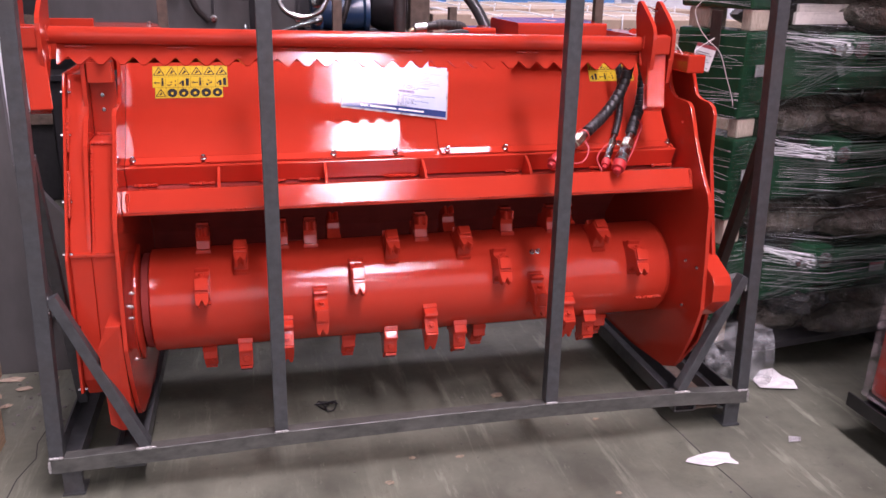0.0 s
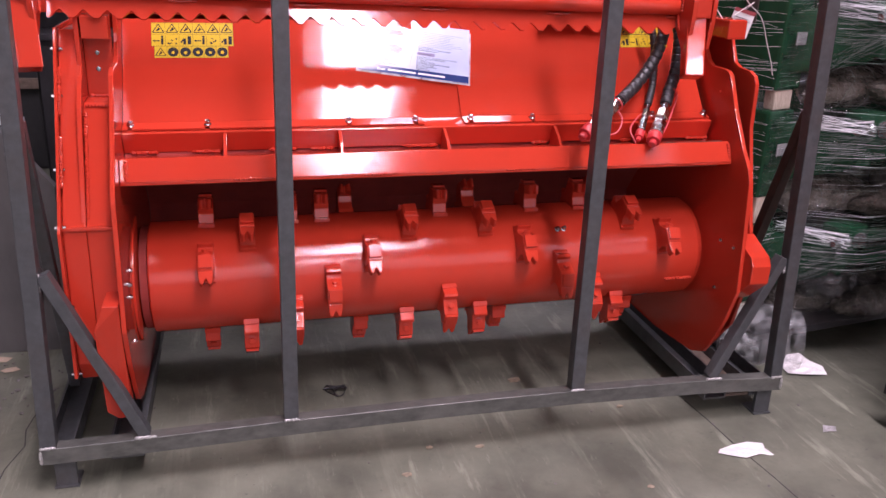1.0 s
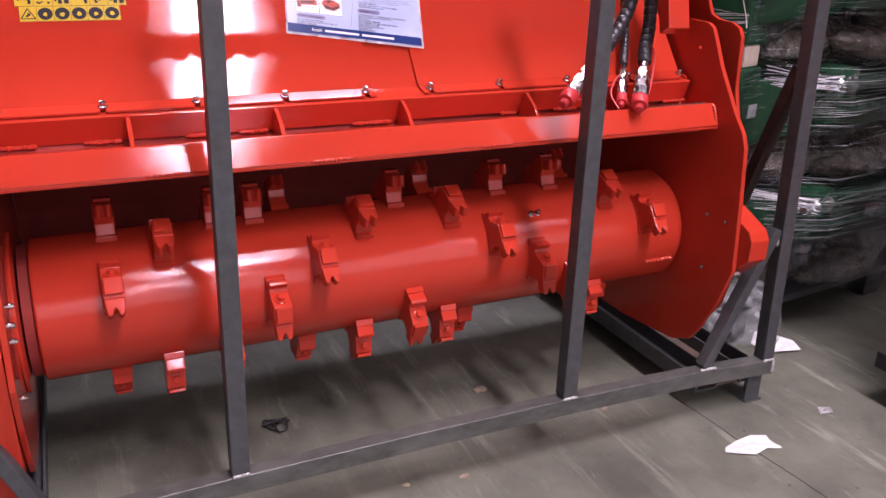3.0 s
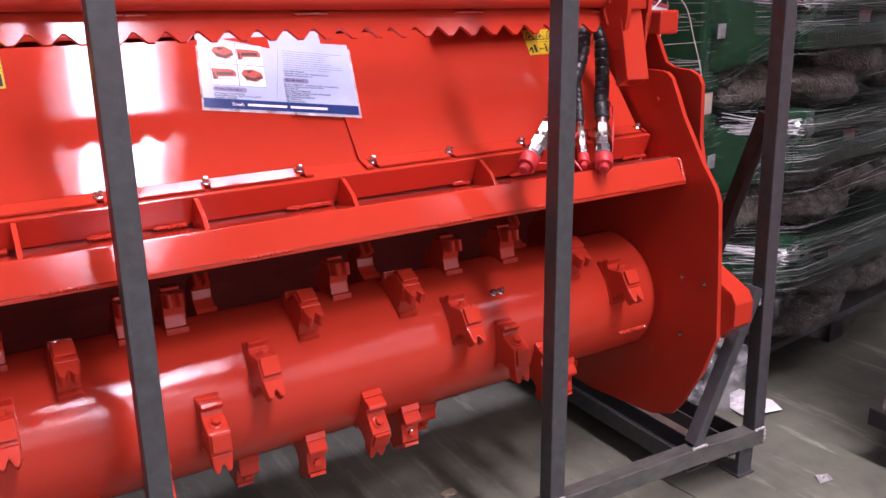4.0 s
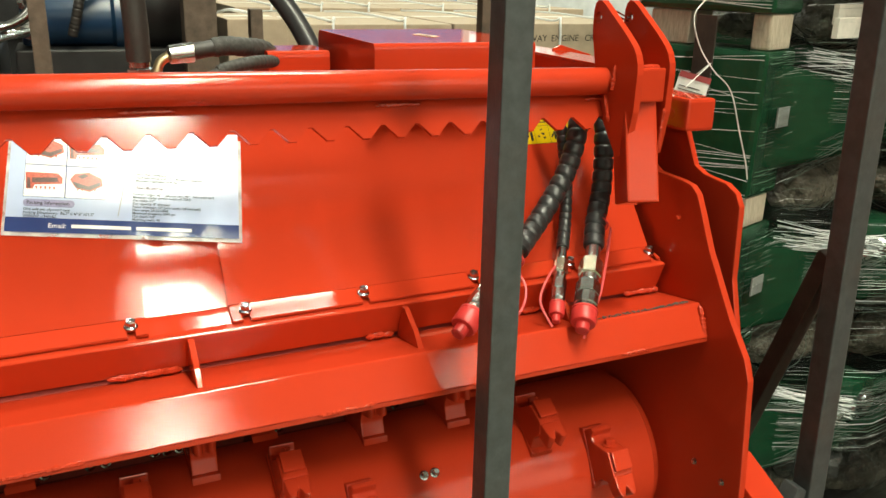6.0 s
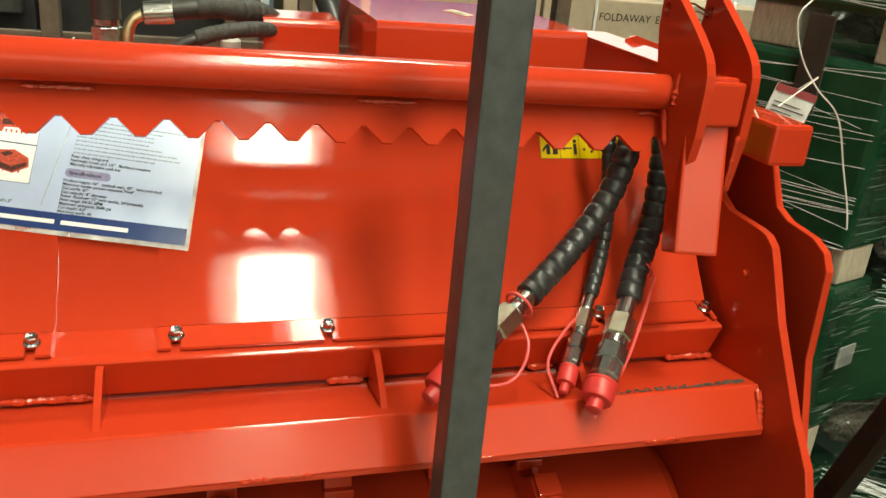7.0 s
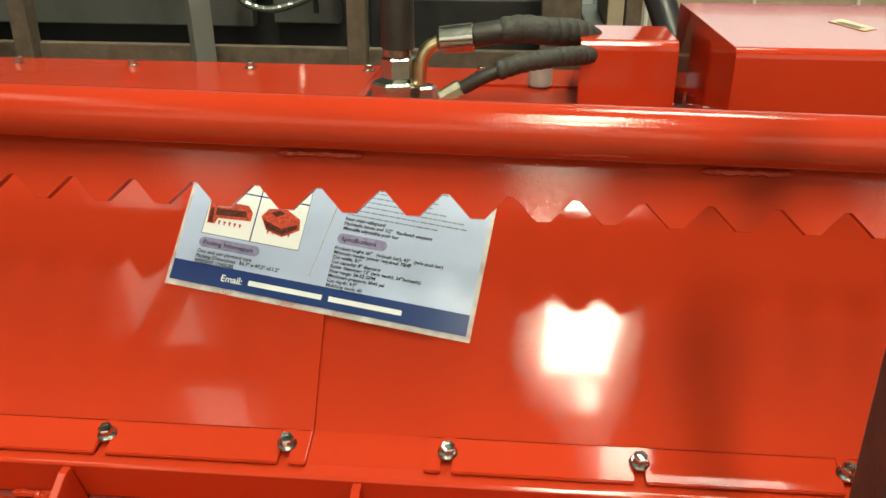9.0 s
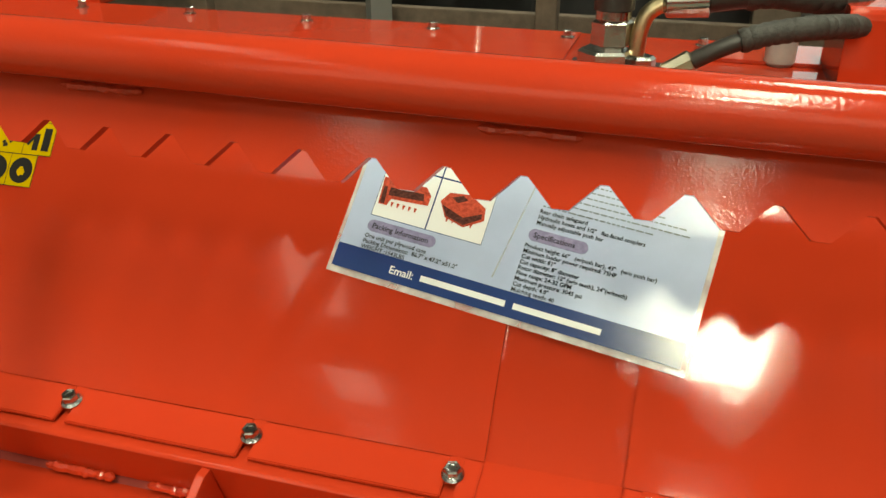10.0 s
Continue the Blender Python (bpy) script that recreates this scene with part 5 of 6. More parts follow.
def wrapped_machine(zc, seed):
    rnd = random.Random(seed)
    m = thing("wrapped_machine", "dark green machine bound in clear stretch film, stacked on a pallet", "machine", tuple(on_stack((0.2, 0.3, zc - 0.26))), "stack of green machines")
    part("end_box", local(block(-0.285, -0.15, 0.19, 0.50, zc - 0.265, zc + 0.035, 0.012)), GREEN, m)
    hull = bmesh.new()
    a = [hull.verts.new(v) for v in ((-0.268, 0.21, zc - 0.225), (-0.268, 0.21, zc + 0.02), (-0.268, 0.49, zc + 0.02), (-0.268, 0.49, zc - 0.225))]
    b = [hull.verts.new(v) for v in ((0.02, 0.045, zc - 0.17), (0.02, 0.03, zc - 0.045), (0.02, 0.45, zc - 0.01), (0.02, 0.45, zc - 0.17))]
    hull.faces.new(a), hull.faces.new(b[::-1])
    for i in range(4):
        hull.faces.new((a[i], a[(i + 1) % 4], b[(i + 1) % 4], b[i]))
    bmesh.ops.bevel(hull, geom=list(hull.edges), offset=0.015, segments=2, affect="EDGES")
    part("housing", local(hull), GREEN, m)
    body = prism([(0.035, zc - 0.16), (0.02, zc - 0.11), (0.05, zc - 0.06), (0.4, zc - 0.03), (0.42, zc - 0.16)], "x", 0.022, 1.75, 0.012)
    part("long_body", local(body), GREEN, m)
    part("shaft", local(sweep([(0.05, 0.045, zc - 0.02), (0.6, 0.06, zc - 0.03), (1.75, 0.07, zc - 0.03)], 0.03, 14)), GREEN, m, smooth=True)
    part("end_casting", local(block(0.022, 0.115, 0.012, 0.13, zc - 0.075, zc + 0.035, 0.016)), GREEN, m, smooth=True)
    part("bolt", local(lathe([(-0.075, 0.010), (-0.07, 0.017), (-0.02, 0.019), (-0.012, 0.026), (0.0, 0.026)], (0.022, 0.02, zc - 0.018), (1, 0.02, zc - 0.018), 14)), DULL_BOLT, m, "dull zinc bolt under the film", smooth=True)
    part("boss", local(lathe([(0, 0.030), (0.006, 0.030), (0.008, 0.024), (0.014, 0.022)], (0.07, 0.012, zc - 0.018), (0.07, -1, zc - 0.018), 20)), DULL_BOLT, m, "round zinc boss", smooth=True)
    part("rear_body", local(block(0.34, 1.75, 0.43, 0.95, zc - 0.2, zc + 0.05, 0.02)), GREEN, m)
    part("batten", local(block(-0.2945, -0.2885, 0.30, 0.345, zc - 0.06, zc + (0.033 if zc > 1.5 else 0.098), 0.001)), BRACE, m, "dark brown batten under the film")
    label_ = part("tag", local(block(0.30, 0.37, 0.012, 0.014, zc - 0.085, zc - 0.05, 0)), FADED, m, "faded label under the film")
    part("tag_header", local(block(0.30, 0.37, 0.010, 0.0118, zc - 0.060, zc - 0.05, 0)), DULL_RED, label_, "faded red label header")
    part("tag", local(block(-0.25, -0.20, 0.165, 0.168, zc - 0.115, zc - 0.075, 0)), FADED, m, "faded label under the film")
    for side in (0, 1, 2, 3, 4):
        bm = bmesh.new()
        for k in range((26, 60, 34, 70, 24)[side]):
            if side == 0:  # bright taut bundle over the bolt
                p = Vector((-0.15 + rnd.uniform(-0.02, 0.03), 0.176 - rnd.uniform(0, 0.004), zc + rnd.uniform(-0.03, 0.04)))
                q = Vector((rnd.uniform(-0.05, 0.02), rnd.uniform(-0.012, 0.0), zc + rnd.uniform(-0.035, 0.02)))
            elif side == 1:  # fan below it
                p = Vector((-0.15 + rnd.uniform(-0.02, 0.03), 0.178 - rnd.uniform(0, 0.004), zc + rnd.uniform(-0.25, 0.0)))
                q = Vector((rnd.uniform(-0.04, 0.03), rnd.uniform(-0.012, 0.0), zc + rnd.uniform(-0.10, -0.02)))
            elif side == 2:  # level ridges round the end box
                z = zc + rnd.uniform(-0.26, 0.035)
                p = Vector((-0.289 + rnd.uniform(0, 0.02), 0.182, z))
                q = Vector((-0.15, 0.182, z + rnd.uniform(-0.008, 0.008)))
            elif side == 4:  # round the box's end
                z = zc + rnd.uniform(-0.26, 0.035)
                p = Vector((-0.292, 0.19, z))
                q = Vector((-0.292, 0.50, z + rnd.gauss(0, 0.022)))
            else:  # along the body
                p = Vector((rnd.uniform(0.03, 0.12), rnd.uniform(-0.006, 0.004), zc + rnd.uniform(-0.03, 0.03)))
                q = Vector((rnd.uniform(0.7, 1.7), 0.005, zc + rnd.uniform(-0.13, 0.03)))
            t0, t1 = sorted((rnd.random(), rnd.random())) if rnd.random() < (0.35 if side in (0, 4) else 0.75) else (0, 1)
            if t1 - t0 < 0.15:
                t1 = min(1, t0 + 0.3)
            w = rnd.uniform(0.0004, 0.0011) if side == 0 else rnd.uniform(0.0002, 0.0005)
            sweep([p.lerp(q, t0), p.lerp(q, (t0 + t1) / 2) + Vector((0, -0.002, rnd.uniform(-0.001, 0.001))), p.lerp(q, t1)], w, 4, bm)
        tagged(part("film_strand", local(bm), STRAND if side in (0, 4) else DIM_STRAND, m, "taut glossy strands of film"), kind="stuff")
    shell = bmesh.new()
    grid = {}
    xs = [-0.29 + 0.045 * i for i in range(46)]
    for i, x in enumerate(xs):
        f = min(1, max(0, (x + 0.27) / 0.29))
        front, top_, low_ = 0.185 - 0.18 * f, zc + 0.05 - 0.03 * f, zc - 0.245 + 0.07 * f
        for j, (y, z) in enumerate(((0.5, top_ + 0.01), (front + 0.06, top_), (front, top_ - 0.05), (front - 0.004, (top_ + low_) / 2), (front, low_ + 0.02), (front + 0.08, low_))):
            w = noise.noise(Vector((x * 9, j * 1.7, seed * 5.0))) * 0.012
            grid[i, j] = shell.verts.new((x, y + w, z + w * 0.7))
    for i in range(len(xs) - 1):
        for j in range(5):
            shell.faces.new((grid[i, j], grid[i + 1, j], grid[i + 1, j + 1], grid[i, j + 1]))
    part("film", local(shell), FILM, m, "clear wrinkled stretch film", smooth=True)
    return m


for i, zc in enumerate(LAYERS):
    wrapped_machine(zc, 3 + i)
    lower = 0.135 if i == 0 else LAYERS[i - 1] + 0.036
    for x in (-0.25, 1.3):
        sp = thing("spacer_block", "timber spacer between stacked machines, black where the gap is dark", "spacer", tuple(on_stack((x, 0.45, lower))), "spacers in the stack")
        if x < 0:
            for y0, y1 in ((0.195, 0.235), (0.375, 0.47)):
                part("timber", local(block(x - 0.02, x + 0.07, y0, y1, lower, zc - 0.266, 0.004)), PALE_WOOD, sp)
        else:
            # The dark of the gap between machines is put into this timber's colour.
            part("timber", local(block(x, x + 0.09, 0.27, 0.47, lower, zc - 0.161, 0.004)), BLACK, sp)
        if x > 0:
            part("board", local(block(x - 0.04, x + 0.22, 0.22, 0.40, lower + 0.002, lower + 0.036, 0.003)), PALE_WOOD, sp, "pale flat board")

wrap = thing("stretch_film_wrap", "clear stretch film with taut white glints round the stacked machines", "film", tuple(on_stack((0.3, 0.1, 0.135))))


def front_of(x):
    """Depth of the stack's front at x in its own axes."""
    f = min(1, max(0, (x + 0.16) / 0.19))
    return 0.172 - 0.19 * f


# Fine strands over the front stand in for glints on the film.
rnd = random.Random(17)
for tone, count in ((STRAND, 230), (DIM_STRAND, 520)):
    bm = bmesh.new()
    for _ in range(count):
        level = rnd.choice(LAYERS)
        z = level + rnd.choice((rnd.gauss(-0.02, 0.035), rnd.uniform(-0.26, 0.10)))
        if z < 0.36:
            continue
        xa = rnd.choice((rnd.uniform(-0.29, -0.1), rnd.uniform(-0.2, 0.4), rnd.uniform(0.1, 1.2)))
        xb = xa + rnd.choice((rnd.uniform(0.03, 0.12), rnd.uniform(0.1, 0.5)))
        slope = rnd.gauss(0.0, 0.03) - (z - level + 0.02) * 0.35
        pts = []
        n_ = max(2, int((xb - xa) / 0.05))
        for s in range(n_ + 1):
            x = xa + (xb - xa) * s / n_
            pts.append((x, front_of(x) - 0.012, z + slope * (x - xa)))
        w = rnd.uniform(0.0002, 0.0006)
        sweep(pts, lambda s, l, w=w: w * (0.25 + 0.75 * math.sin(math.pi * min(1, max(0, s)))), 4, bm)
    tagged(part("film_strand", local(bm), tone, wrap, "fine strands and painted glints of the film"), kind="stuff")
sheet_bm = bmesh.new()
grid = {}
nx, nz = 60, 70
for i in range(nx):
    for j in range(nz):
        x, z = -0.30 + 2.0 * i / (nx - 1), 0.14 + 1.62 * j / (nz - 1)
        near = min(LAYERS, key=lambda l: abs(z - (l - 0.08)))
        sag = min(1, max(0, abs(z - (near - 0.08)) - 0.09) / 0.1)
        y = front_of(x) - 0.006 + 0.06 * sag + 0.014 * noise.noise(Vector((x * 4, z * 26, 1.3))) + 0.006 * noise.noise(Vector((x * 13, z * 60, 4.1)))
        grid[i, j] = sheet_bm.verts.new((x, y, z))
for i in range(nx - 1):
    for j in range(nz - 1):
        sheet_bm.faces.new((grid[i, j], grid[i + 1, j], grid[i + 1, j + 1], grid[i, j + 1]))
part("film", local(sheet_bm), CLEAR_FILM, wrap, "clear wrinkled film", smooth=True)

skirt = bmesh.new()
grid = {}
for i in range(60):
    for j in range(9):
        x = -0.25 + 1.9 * i / 59
        low_edge = 0.17 + 0.05 * noise.noise(Vector((x * 3.1, 2.0, 0))) + 0.02 * noise.noise(Vector((x * 11, 5.0, 0)))
        z = 0.40 + (low_edge - 0.40) * j / 8
        grid[i, j] = skirt.verts.new((x, front_of(x) + 0.02 - 0.05 * (j / 8) + 0.02 * noise.noise(Vector((x * 7, j * 0.5, 7.0))), z))
for i in range(59):
    for j in range(8):
        skirt.faces.new((grid[i, j], grid[i + 1, j], grid[i + 1, j + 1], grid[i, j + 1]))
part("film_bunch", lump((2.60, 0.40, 0.34), (0.15, 0.10, 0.085), 21, 0.5, 2.2, 4), BUNCH, wrap, "bunched clear film with bright creases", smooth=True)
part("film_bunch", lump((2.66, 0.44, 0.25), (0.07, 0.06, 0.07), 27, 0.6, 2.6, 4), BUNCH, wrap, "bunched clear film with bright creases", smooth=True)
part("loose_skirt", local(skirt), SKIRT, wrap, "loose grey film hanging under the stack", smooth=True)

rnd = random.Random(11)
for i, zc in enumerate(LAYERS):
    base = 0.135 if i == 0 else LAYERS[i - 1] + 0.03
    for k, (x, y, w, r) in enumerate(((0.13, 0.22, 0.2, 0.078), (0.52, 0.16, 0.22, 0.080), (0.95, 0.2, 0.24, 0.08), (0.32, 0.11, 0.22, 0.062), (0.28, 0.42, 0.34, 0.088), (0.95, 0.40, 0.36, 0.088), (1.4, 0.2, 0.26, 0.078))):
        dx = rnd.uniform(-0.05, 0.05)
        z = base + r * 0.86 + (0.05 if k == 1 else 0)
        b = thing("wrapped_bundle", "grey-brown parts bundled in bubble wrap between the machines", "bundle", tuple(on_stack((x + dx, y, base))), "bubble-wrapped bundles")
        part("wrapping", local(lump((x + dx, y, z), (w, r * 1.2, r), i * 5 + k, 0.14, 2.2, 4, None, pose(0, 0, 0, 0, rnd.uniform(-6, 6), rnd.uniform(-8, 8)))), BUBBLE, b, smooth=True)
        bm = bmesh.new()
        for q in range(3):
            cx = x + dx + (q - 1) * w * 0.45
            sweep([(cx + 0.01 * math.sin(3 * t), y + r * 1.25 * math.cos(t), z + r * 1.08 * math.sin(t)) for t in (2 * math.pi * s / 16 for s in range(17))], 0.0006, 4, bm, False)
        part("tie", local(bm), DIM_STRAND, b, "glossy film tie")
for x0, x1, y, z in ((0.02, 0.3, 0.34, 1.005), (0.42, 0.58, 0.3, 1.03), (0.10, 0.5, 0.3, 0.715), (0.5, 0.8, 0.3, 0.66), (-0.1, 0.2, 0.14, 1.345), (0.25, 0.7, 0.1, 1.36), (-0.14, 0.1, 0.12, 1.32), (0.75, 1.2, 0.1, 1.37), (0.0, 0.4, 0.3, 0.31)):
    tagged(part("card_strip", local(block(x0, x1, y, y + 0.012, z, z + 0.04, 0.001)), PALE_CARD), "pale cardboard strip wedged between green machines", "card", "card strips")
tag = thing("hang_tag", "white and red printed tag wired to a green machine", "tag", (2.2, 0.45, 1.13))
TM = pose(2.14, 0.44, 1.203, 0, 14, -14) @ Matrix.Scale(0.78, 4)
card = part("card", block(-0.045, 0.045, 0, 0.002, -0.055, 0.055, 0, None, TM), SCRAP, tag)
part("header", block(-0.045, 0.045, -0.002, -0.0005, 0.04, 0.055, 0, None, TM), DULL_RED, card, "red header band")
for i in range(8):
    part("print", block(-0.037, 0.035 - 0.012 * (i % 3), -0.0015, -0.0003, -0.045 + 0.009 * i, -0.0425 + 0.009 * i, 0, None, TM), DUST, card, "unreadable line of print")
part("wire", sweep(smooth_path([TM @ Vector((0, 0, 0.055)), (2.15, 0.40, 1.27), (2.06, 0.36, 1.232)]), 0.0012, 6), WIRE, tag)
cord = thing("loose_cord", "thin white cord hanging from the film-wrapped stack", "cord", (2.19, 0.31, 1.055))
part("cord", sweep(smooth_path([(2.085, 0.33, 1.46), (2.063, 0.31, 1.413), (2.038, 0.31, 1.391), (2.019, 0.31, 1.363), (2.039, 0.31, 1.313), (2.077, 0.31, 1.270), (2.126, 0.31, 1.229), (2.161, 0.31, 1.150), (2.187, 0.31, 1.09), (2.198, 0.31, 1.055)]), 0.0012, 6), WIRE, cord)
part("cord", sweep(smooth_path([(1.94, 0.37, 1.30), (1.975, 0.32, 1.25), (2.0, 0.29, 1.20)]), 0.0013, 6), WIRE, cord)

# ---- red machine on a black base, at the aisle ----
red = thing("wrapped_red_machine", "tall red machine in stretch film on a black steel base", "machine", (3.0, -0.55, 0))
part("base_frame", channel(2.513, 2.60, -1.0, -0.10, 0.110, 0.158), BLACK, red, "black steel channel")
part("base_frame", block(2.60, 3.4, -0.19, -0.10, 0.110, 0.155, 0.003), BLACK, red, "black steel channel")
part("base_frame", block(2.60, 3.4, -0.95, -0.3, 0.110, 0.14, 0.003), BLACK, red, "black steel plate")
for x, y in ((2.68, -0.3), (3.2, -0.3), (2.68, -0.9), (3.2, -0.9)):
    part("foot", block(x, x + 0.07, y, y + 0.07, 0, 0.110, 0.003), BLACK, red)
# Unseen upper body is raised to 3 m to shade floor and stack.
part("body", prism([(2.575, 0.157), (3.38, 0.157), (3.38, 3.0), (2.72, 3.0), (2.61, 0.9)], "y", -0.95, -0.12, 0.02), RED, red)
sh = prism([(2.560, 0.15), (3.39, 0.15), (3.39, 3.02), (2.71, 3.02), (2.598, 0.9)], "y", -0.96, -0.108)
bmesh.ops.subdivide_edges(sh, edges=list(sh.edges), cuts=9, use_grid_fill=True)
for v in sh.verts:
    v.co.x -= 0.012 * abs(noise.noise(Vector((v.co.x * 3, v.co.y * 9, v.co.z * 4))))
part("film", sh, PALE_FILM, red, "clear stretch film", smooth=True)

# ---- rubbish on the floor ----
bag = thing("plastic_bag", "crumpled clear plastic bag lying by the crate corner", "bag", (2.42, 0.27, 0))
tube = bmesh.new()
rings = []
for i in range(15):  # an open tube of film, lying on its side with its mouth to the aisle
    f = i / 14
    c = Vector((2.20 + 0.27 * f, 0.40 - 0.12 * f, 0.108 + 0.012 * math.sin(3 * f)))
    side, ring = Vector((0.40, 0.92, 0)), []
    for k in range(40):
        a = 2 * math.pi * k / 40
        r = (0.100 + 0.010 * math.sin(2.5 * f)) * (1 + 0.16 * noise.noise(Vector((f * 5, 1.6 * math.cos(a), 1.6 * math.sin(a)))) + 0.05 * noise.noise(Vector((f * 17, 5 * math.cos(a), 5 * math.sin(a)))))
        p = c + side * (r * 0.92 * math.cos(a)) + Vector((0, 0, r * math.sin(a)))
        ring.append(tube.verts.new((p.x, p.y, max(0.003, p.z))))
    rings.append(ring)
for p, q in zip(rings, rings[1:]):
    for k in range(40):
        tube.faces.new((p[k], p[(k + 1) % 40], q[(k + 1) % 40], q[k]))
part("bag", tube, BAG, bag, smooth=True)
part("fold", lump((2.27, 0.36, 0.075), (0.075, 0.06, 0.065), 9, 0.5, 3.0, 4), BAG, bag, smooth=True)


def torn_sheet(name, outline, z, label, mat, seed):
    bm = bmesh.new()
    c = Vector((sum(p[0] for p in outline) / len(outline), sum(p[1] for p in outline) / len(outline)))
    rings = []
    for r in (1.0, 0.66, 0.33):
        rings.append([bm.verts.new((c.x + (x - c.x) * r, c.y + (y - c.y) * r, z + 0.007 * (0.6 + noise.noise(Vector((x * 21 + r * 3, y * 21, seed)))))) for x, y in outline])
    mid = bm.verts.new((c.x, c.y, z + 0.006))
    n_ = len(outline)
    for a, b in zip(rings, rings[1:]):
        for i in range(n_):
            bm.faces.new((a[i], a[(i + 1) % n_], b[(i + 1) % n_], b[i]))
    for i in range(n_):
        bm.faces.new((rings[-1][i], rings[-1][(i + 1) % n_], mid))
    r = bmesh.ops.extrude_face_region(bm, geom=list(bm.faces))
    bmesh.ops.translate(bm, verts=[v for v in r["geom"] if isinstance(v, bmesh.types.BMVert)], vec=(0, 0, 0.0008))
    return tagged(part(name, bm, mat), label, "paper", kind="")


torn_sheet("paper_scrap", [(1.898, -0.168), (1.915, -0.15), (1.967, -0.136), (2.02, -0.132), (2.064, -0.146), (2.055, -0.17), (2.070, -0.207), (2.02, -0.196), (1.968, -0.209), (1.93, -0.19)], 0.0, "torn dirty white paper scrap on the concrete", SCRAP, 2)
torn_sheet("paper_scrap", [(2.42, 0.235), (2.47, 0.215), (2.555, 0.20), (2.575, 0.255), (2.56, 0.31), (2.56, 0.37), (2.50, 0.36), (2.43, 0.30)], 0.004, "crumpled white paper beside the plastic bag", SCRAP, 5)
torn_sheet("paper_scrap", [(2.30, -0.12), (2.34, -0.13), (2.36, -0.10), (2.32, -0.09)], 0.0, "small flattened grey paper scrap on the concrete", SCUFF, 8)
for i, (x, y, s) in enumerate(((1.428, 0.362, 0.022), (1.20, 0.0, 0.012), (0.96, -0.10, 0.014), (1.05, 0.02, 0.011), (1.62, -0.28, 0.010), (0.36, -0.3, 0.012), (1.72, 0.14, 0.012))):
    bm = lump((x, y, s * 0.22), (s, s * 0.7, s * 0.25), 30 + i, 0.6, 3, 2)
    tagged(part("dry_leaf", bm, LEAF), "curled dry brown leaf on the concrete floor", "leaf", "floor litter")
for i, (x, y, s, turn) in enumerate(((-0.30, 0.80, 0.05, 20), (-0.24, 0.72, 0.035, 70), (-0.33, 0.68, 0.04, 130), (-0.16, 0.78, 0.03, 40), (-0.27, 0.60, 0.028, 95))):
    ring = [(x + s * r_ * math.cos(radians(turn + 60 * q)), y + s * 0.6 * r_ * math.sin(radians(turn + 60 * q))) for q, r_ in enumerate((1.0, 0.7, 0.9, 1.1, 0.6, 0.85))]
    torn_sheet("cardboard_scrap", ring, 0.0, "torn brown cardboard scrap on the concrete floor", CARD, 40 + i)
wire = thing("wire_scrap", "tangle of thin dark wire on the floor", "wire", (0.81, 0.385, 0))
rnd = random.Random(5)
part("wire", sweep(smooth_path([(0.81 + rnd.uniform(-0.04, 0.04), 0.385 + rnd.uniform(-0.03, 0.03), rnd.uniform(0.003, 0.022)) for _ in range(14)]), 0.0022, 6), BLACK, wire)
bm = bmesh.new()
rnd = random.Random(6)
for k in range(150):
    x, y = rnd.uniform(-0.6, 0.05), rnd.uniform(0.42, 0.95)
    if k > 90:
        x, y = rnd.uniform(-0.3, 2.4), rnd.uniform(-0.9, 0.6)
    s = rnd.uniform(0.002, 0.009) * (1 if k <= 90 else 0.6)
    lump((x, y, s * 0.4), (s, s, s * 0.5), k, 0.5, 2, 1, bm)
tagged(part("debris", bm, DUST), "scattered grit and dust on the concrete floor", "debris", kind="stuff")
bm = bmesh.new()
for pts in ([(1.955, 0.14), (1.968, 0.02), (1.975, -0.12), (1.996, -0.30), (2.02, -0.6), (2.03, -1.2), (2.06, -2.4)], [(-0.1, 0.45), (-0.115, 0.33), (-0.10, 0.24), (-0.13, 0.13), (-0.135, 0.02), (-0.15, -0.2)]):
    for a, b in zip(pts, pts[1:]):
        v = Vector((b[0] - a[0], b[1] - a[1]))
        q = Vector((-v.y, v.x)).normalized() * 0.0016
        prism([(a[0] + q.x, a[1] + q.y), (a[0] - q.x, a[1] - q.y), (b[0] - q.x, b[1] - q.y), (b[0] + q.x, b[1] + q.y)], "z", -0.002, 0.0008, 0, bm)
part("crack", bm, CRACK, hall_floor, "dark crack in the concrete")

# ---- grey steel plate stack, pole and pallet by the left end ----
panel = thing("steel_partition", "grey steel sheet standing beside the crate, with a weld seam", "sheet", (-0.6, 0.9, 0))
part("sheet", prism([(-1.6, 0.0), (-0.06, 0.0), (-0.06, 0.60), (-0.21, 0.80), (-0.218, 1.75), (-1.6, 1.75)], "y", 0.86, 0.90, 0.003), PARTITION, panel)
part("stiffener", prism([(-0.17, 0.40), (-0.115, 0.27), (-0.17, 0.18)], "y", 0.80, 0.86, 0.002), PARTITION, panel)
part("weld_bead", weld_bead((-0.19, 0.855, 0.42), (-0.20, 0.855, 0.08), 0.007, 90), CHARCOAL, panel)
part("edge_strip", block(-0.30, -0.155, 0.9005, 0.91, 0.80, 1.75, 0.001), WHITE_WRAP, panel, "pale board behind the sheet")
part("edge_band", block(-0.30, -0.1545, 0.896, 0.9, 1.29, 1.30, 0.001), BLACK, panel, "dark band")
wood = thing("wooden_pallet", "raw timber pallet standing beside the crate", "pallet", (-0.4, 0.4, 0))
for x in (-0.215, -0.262, -0.309):
    part("board", block(x - 0.038, x, 0.24, 0.36, 0.0, 0.27, 0.003), WOOD, wood)
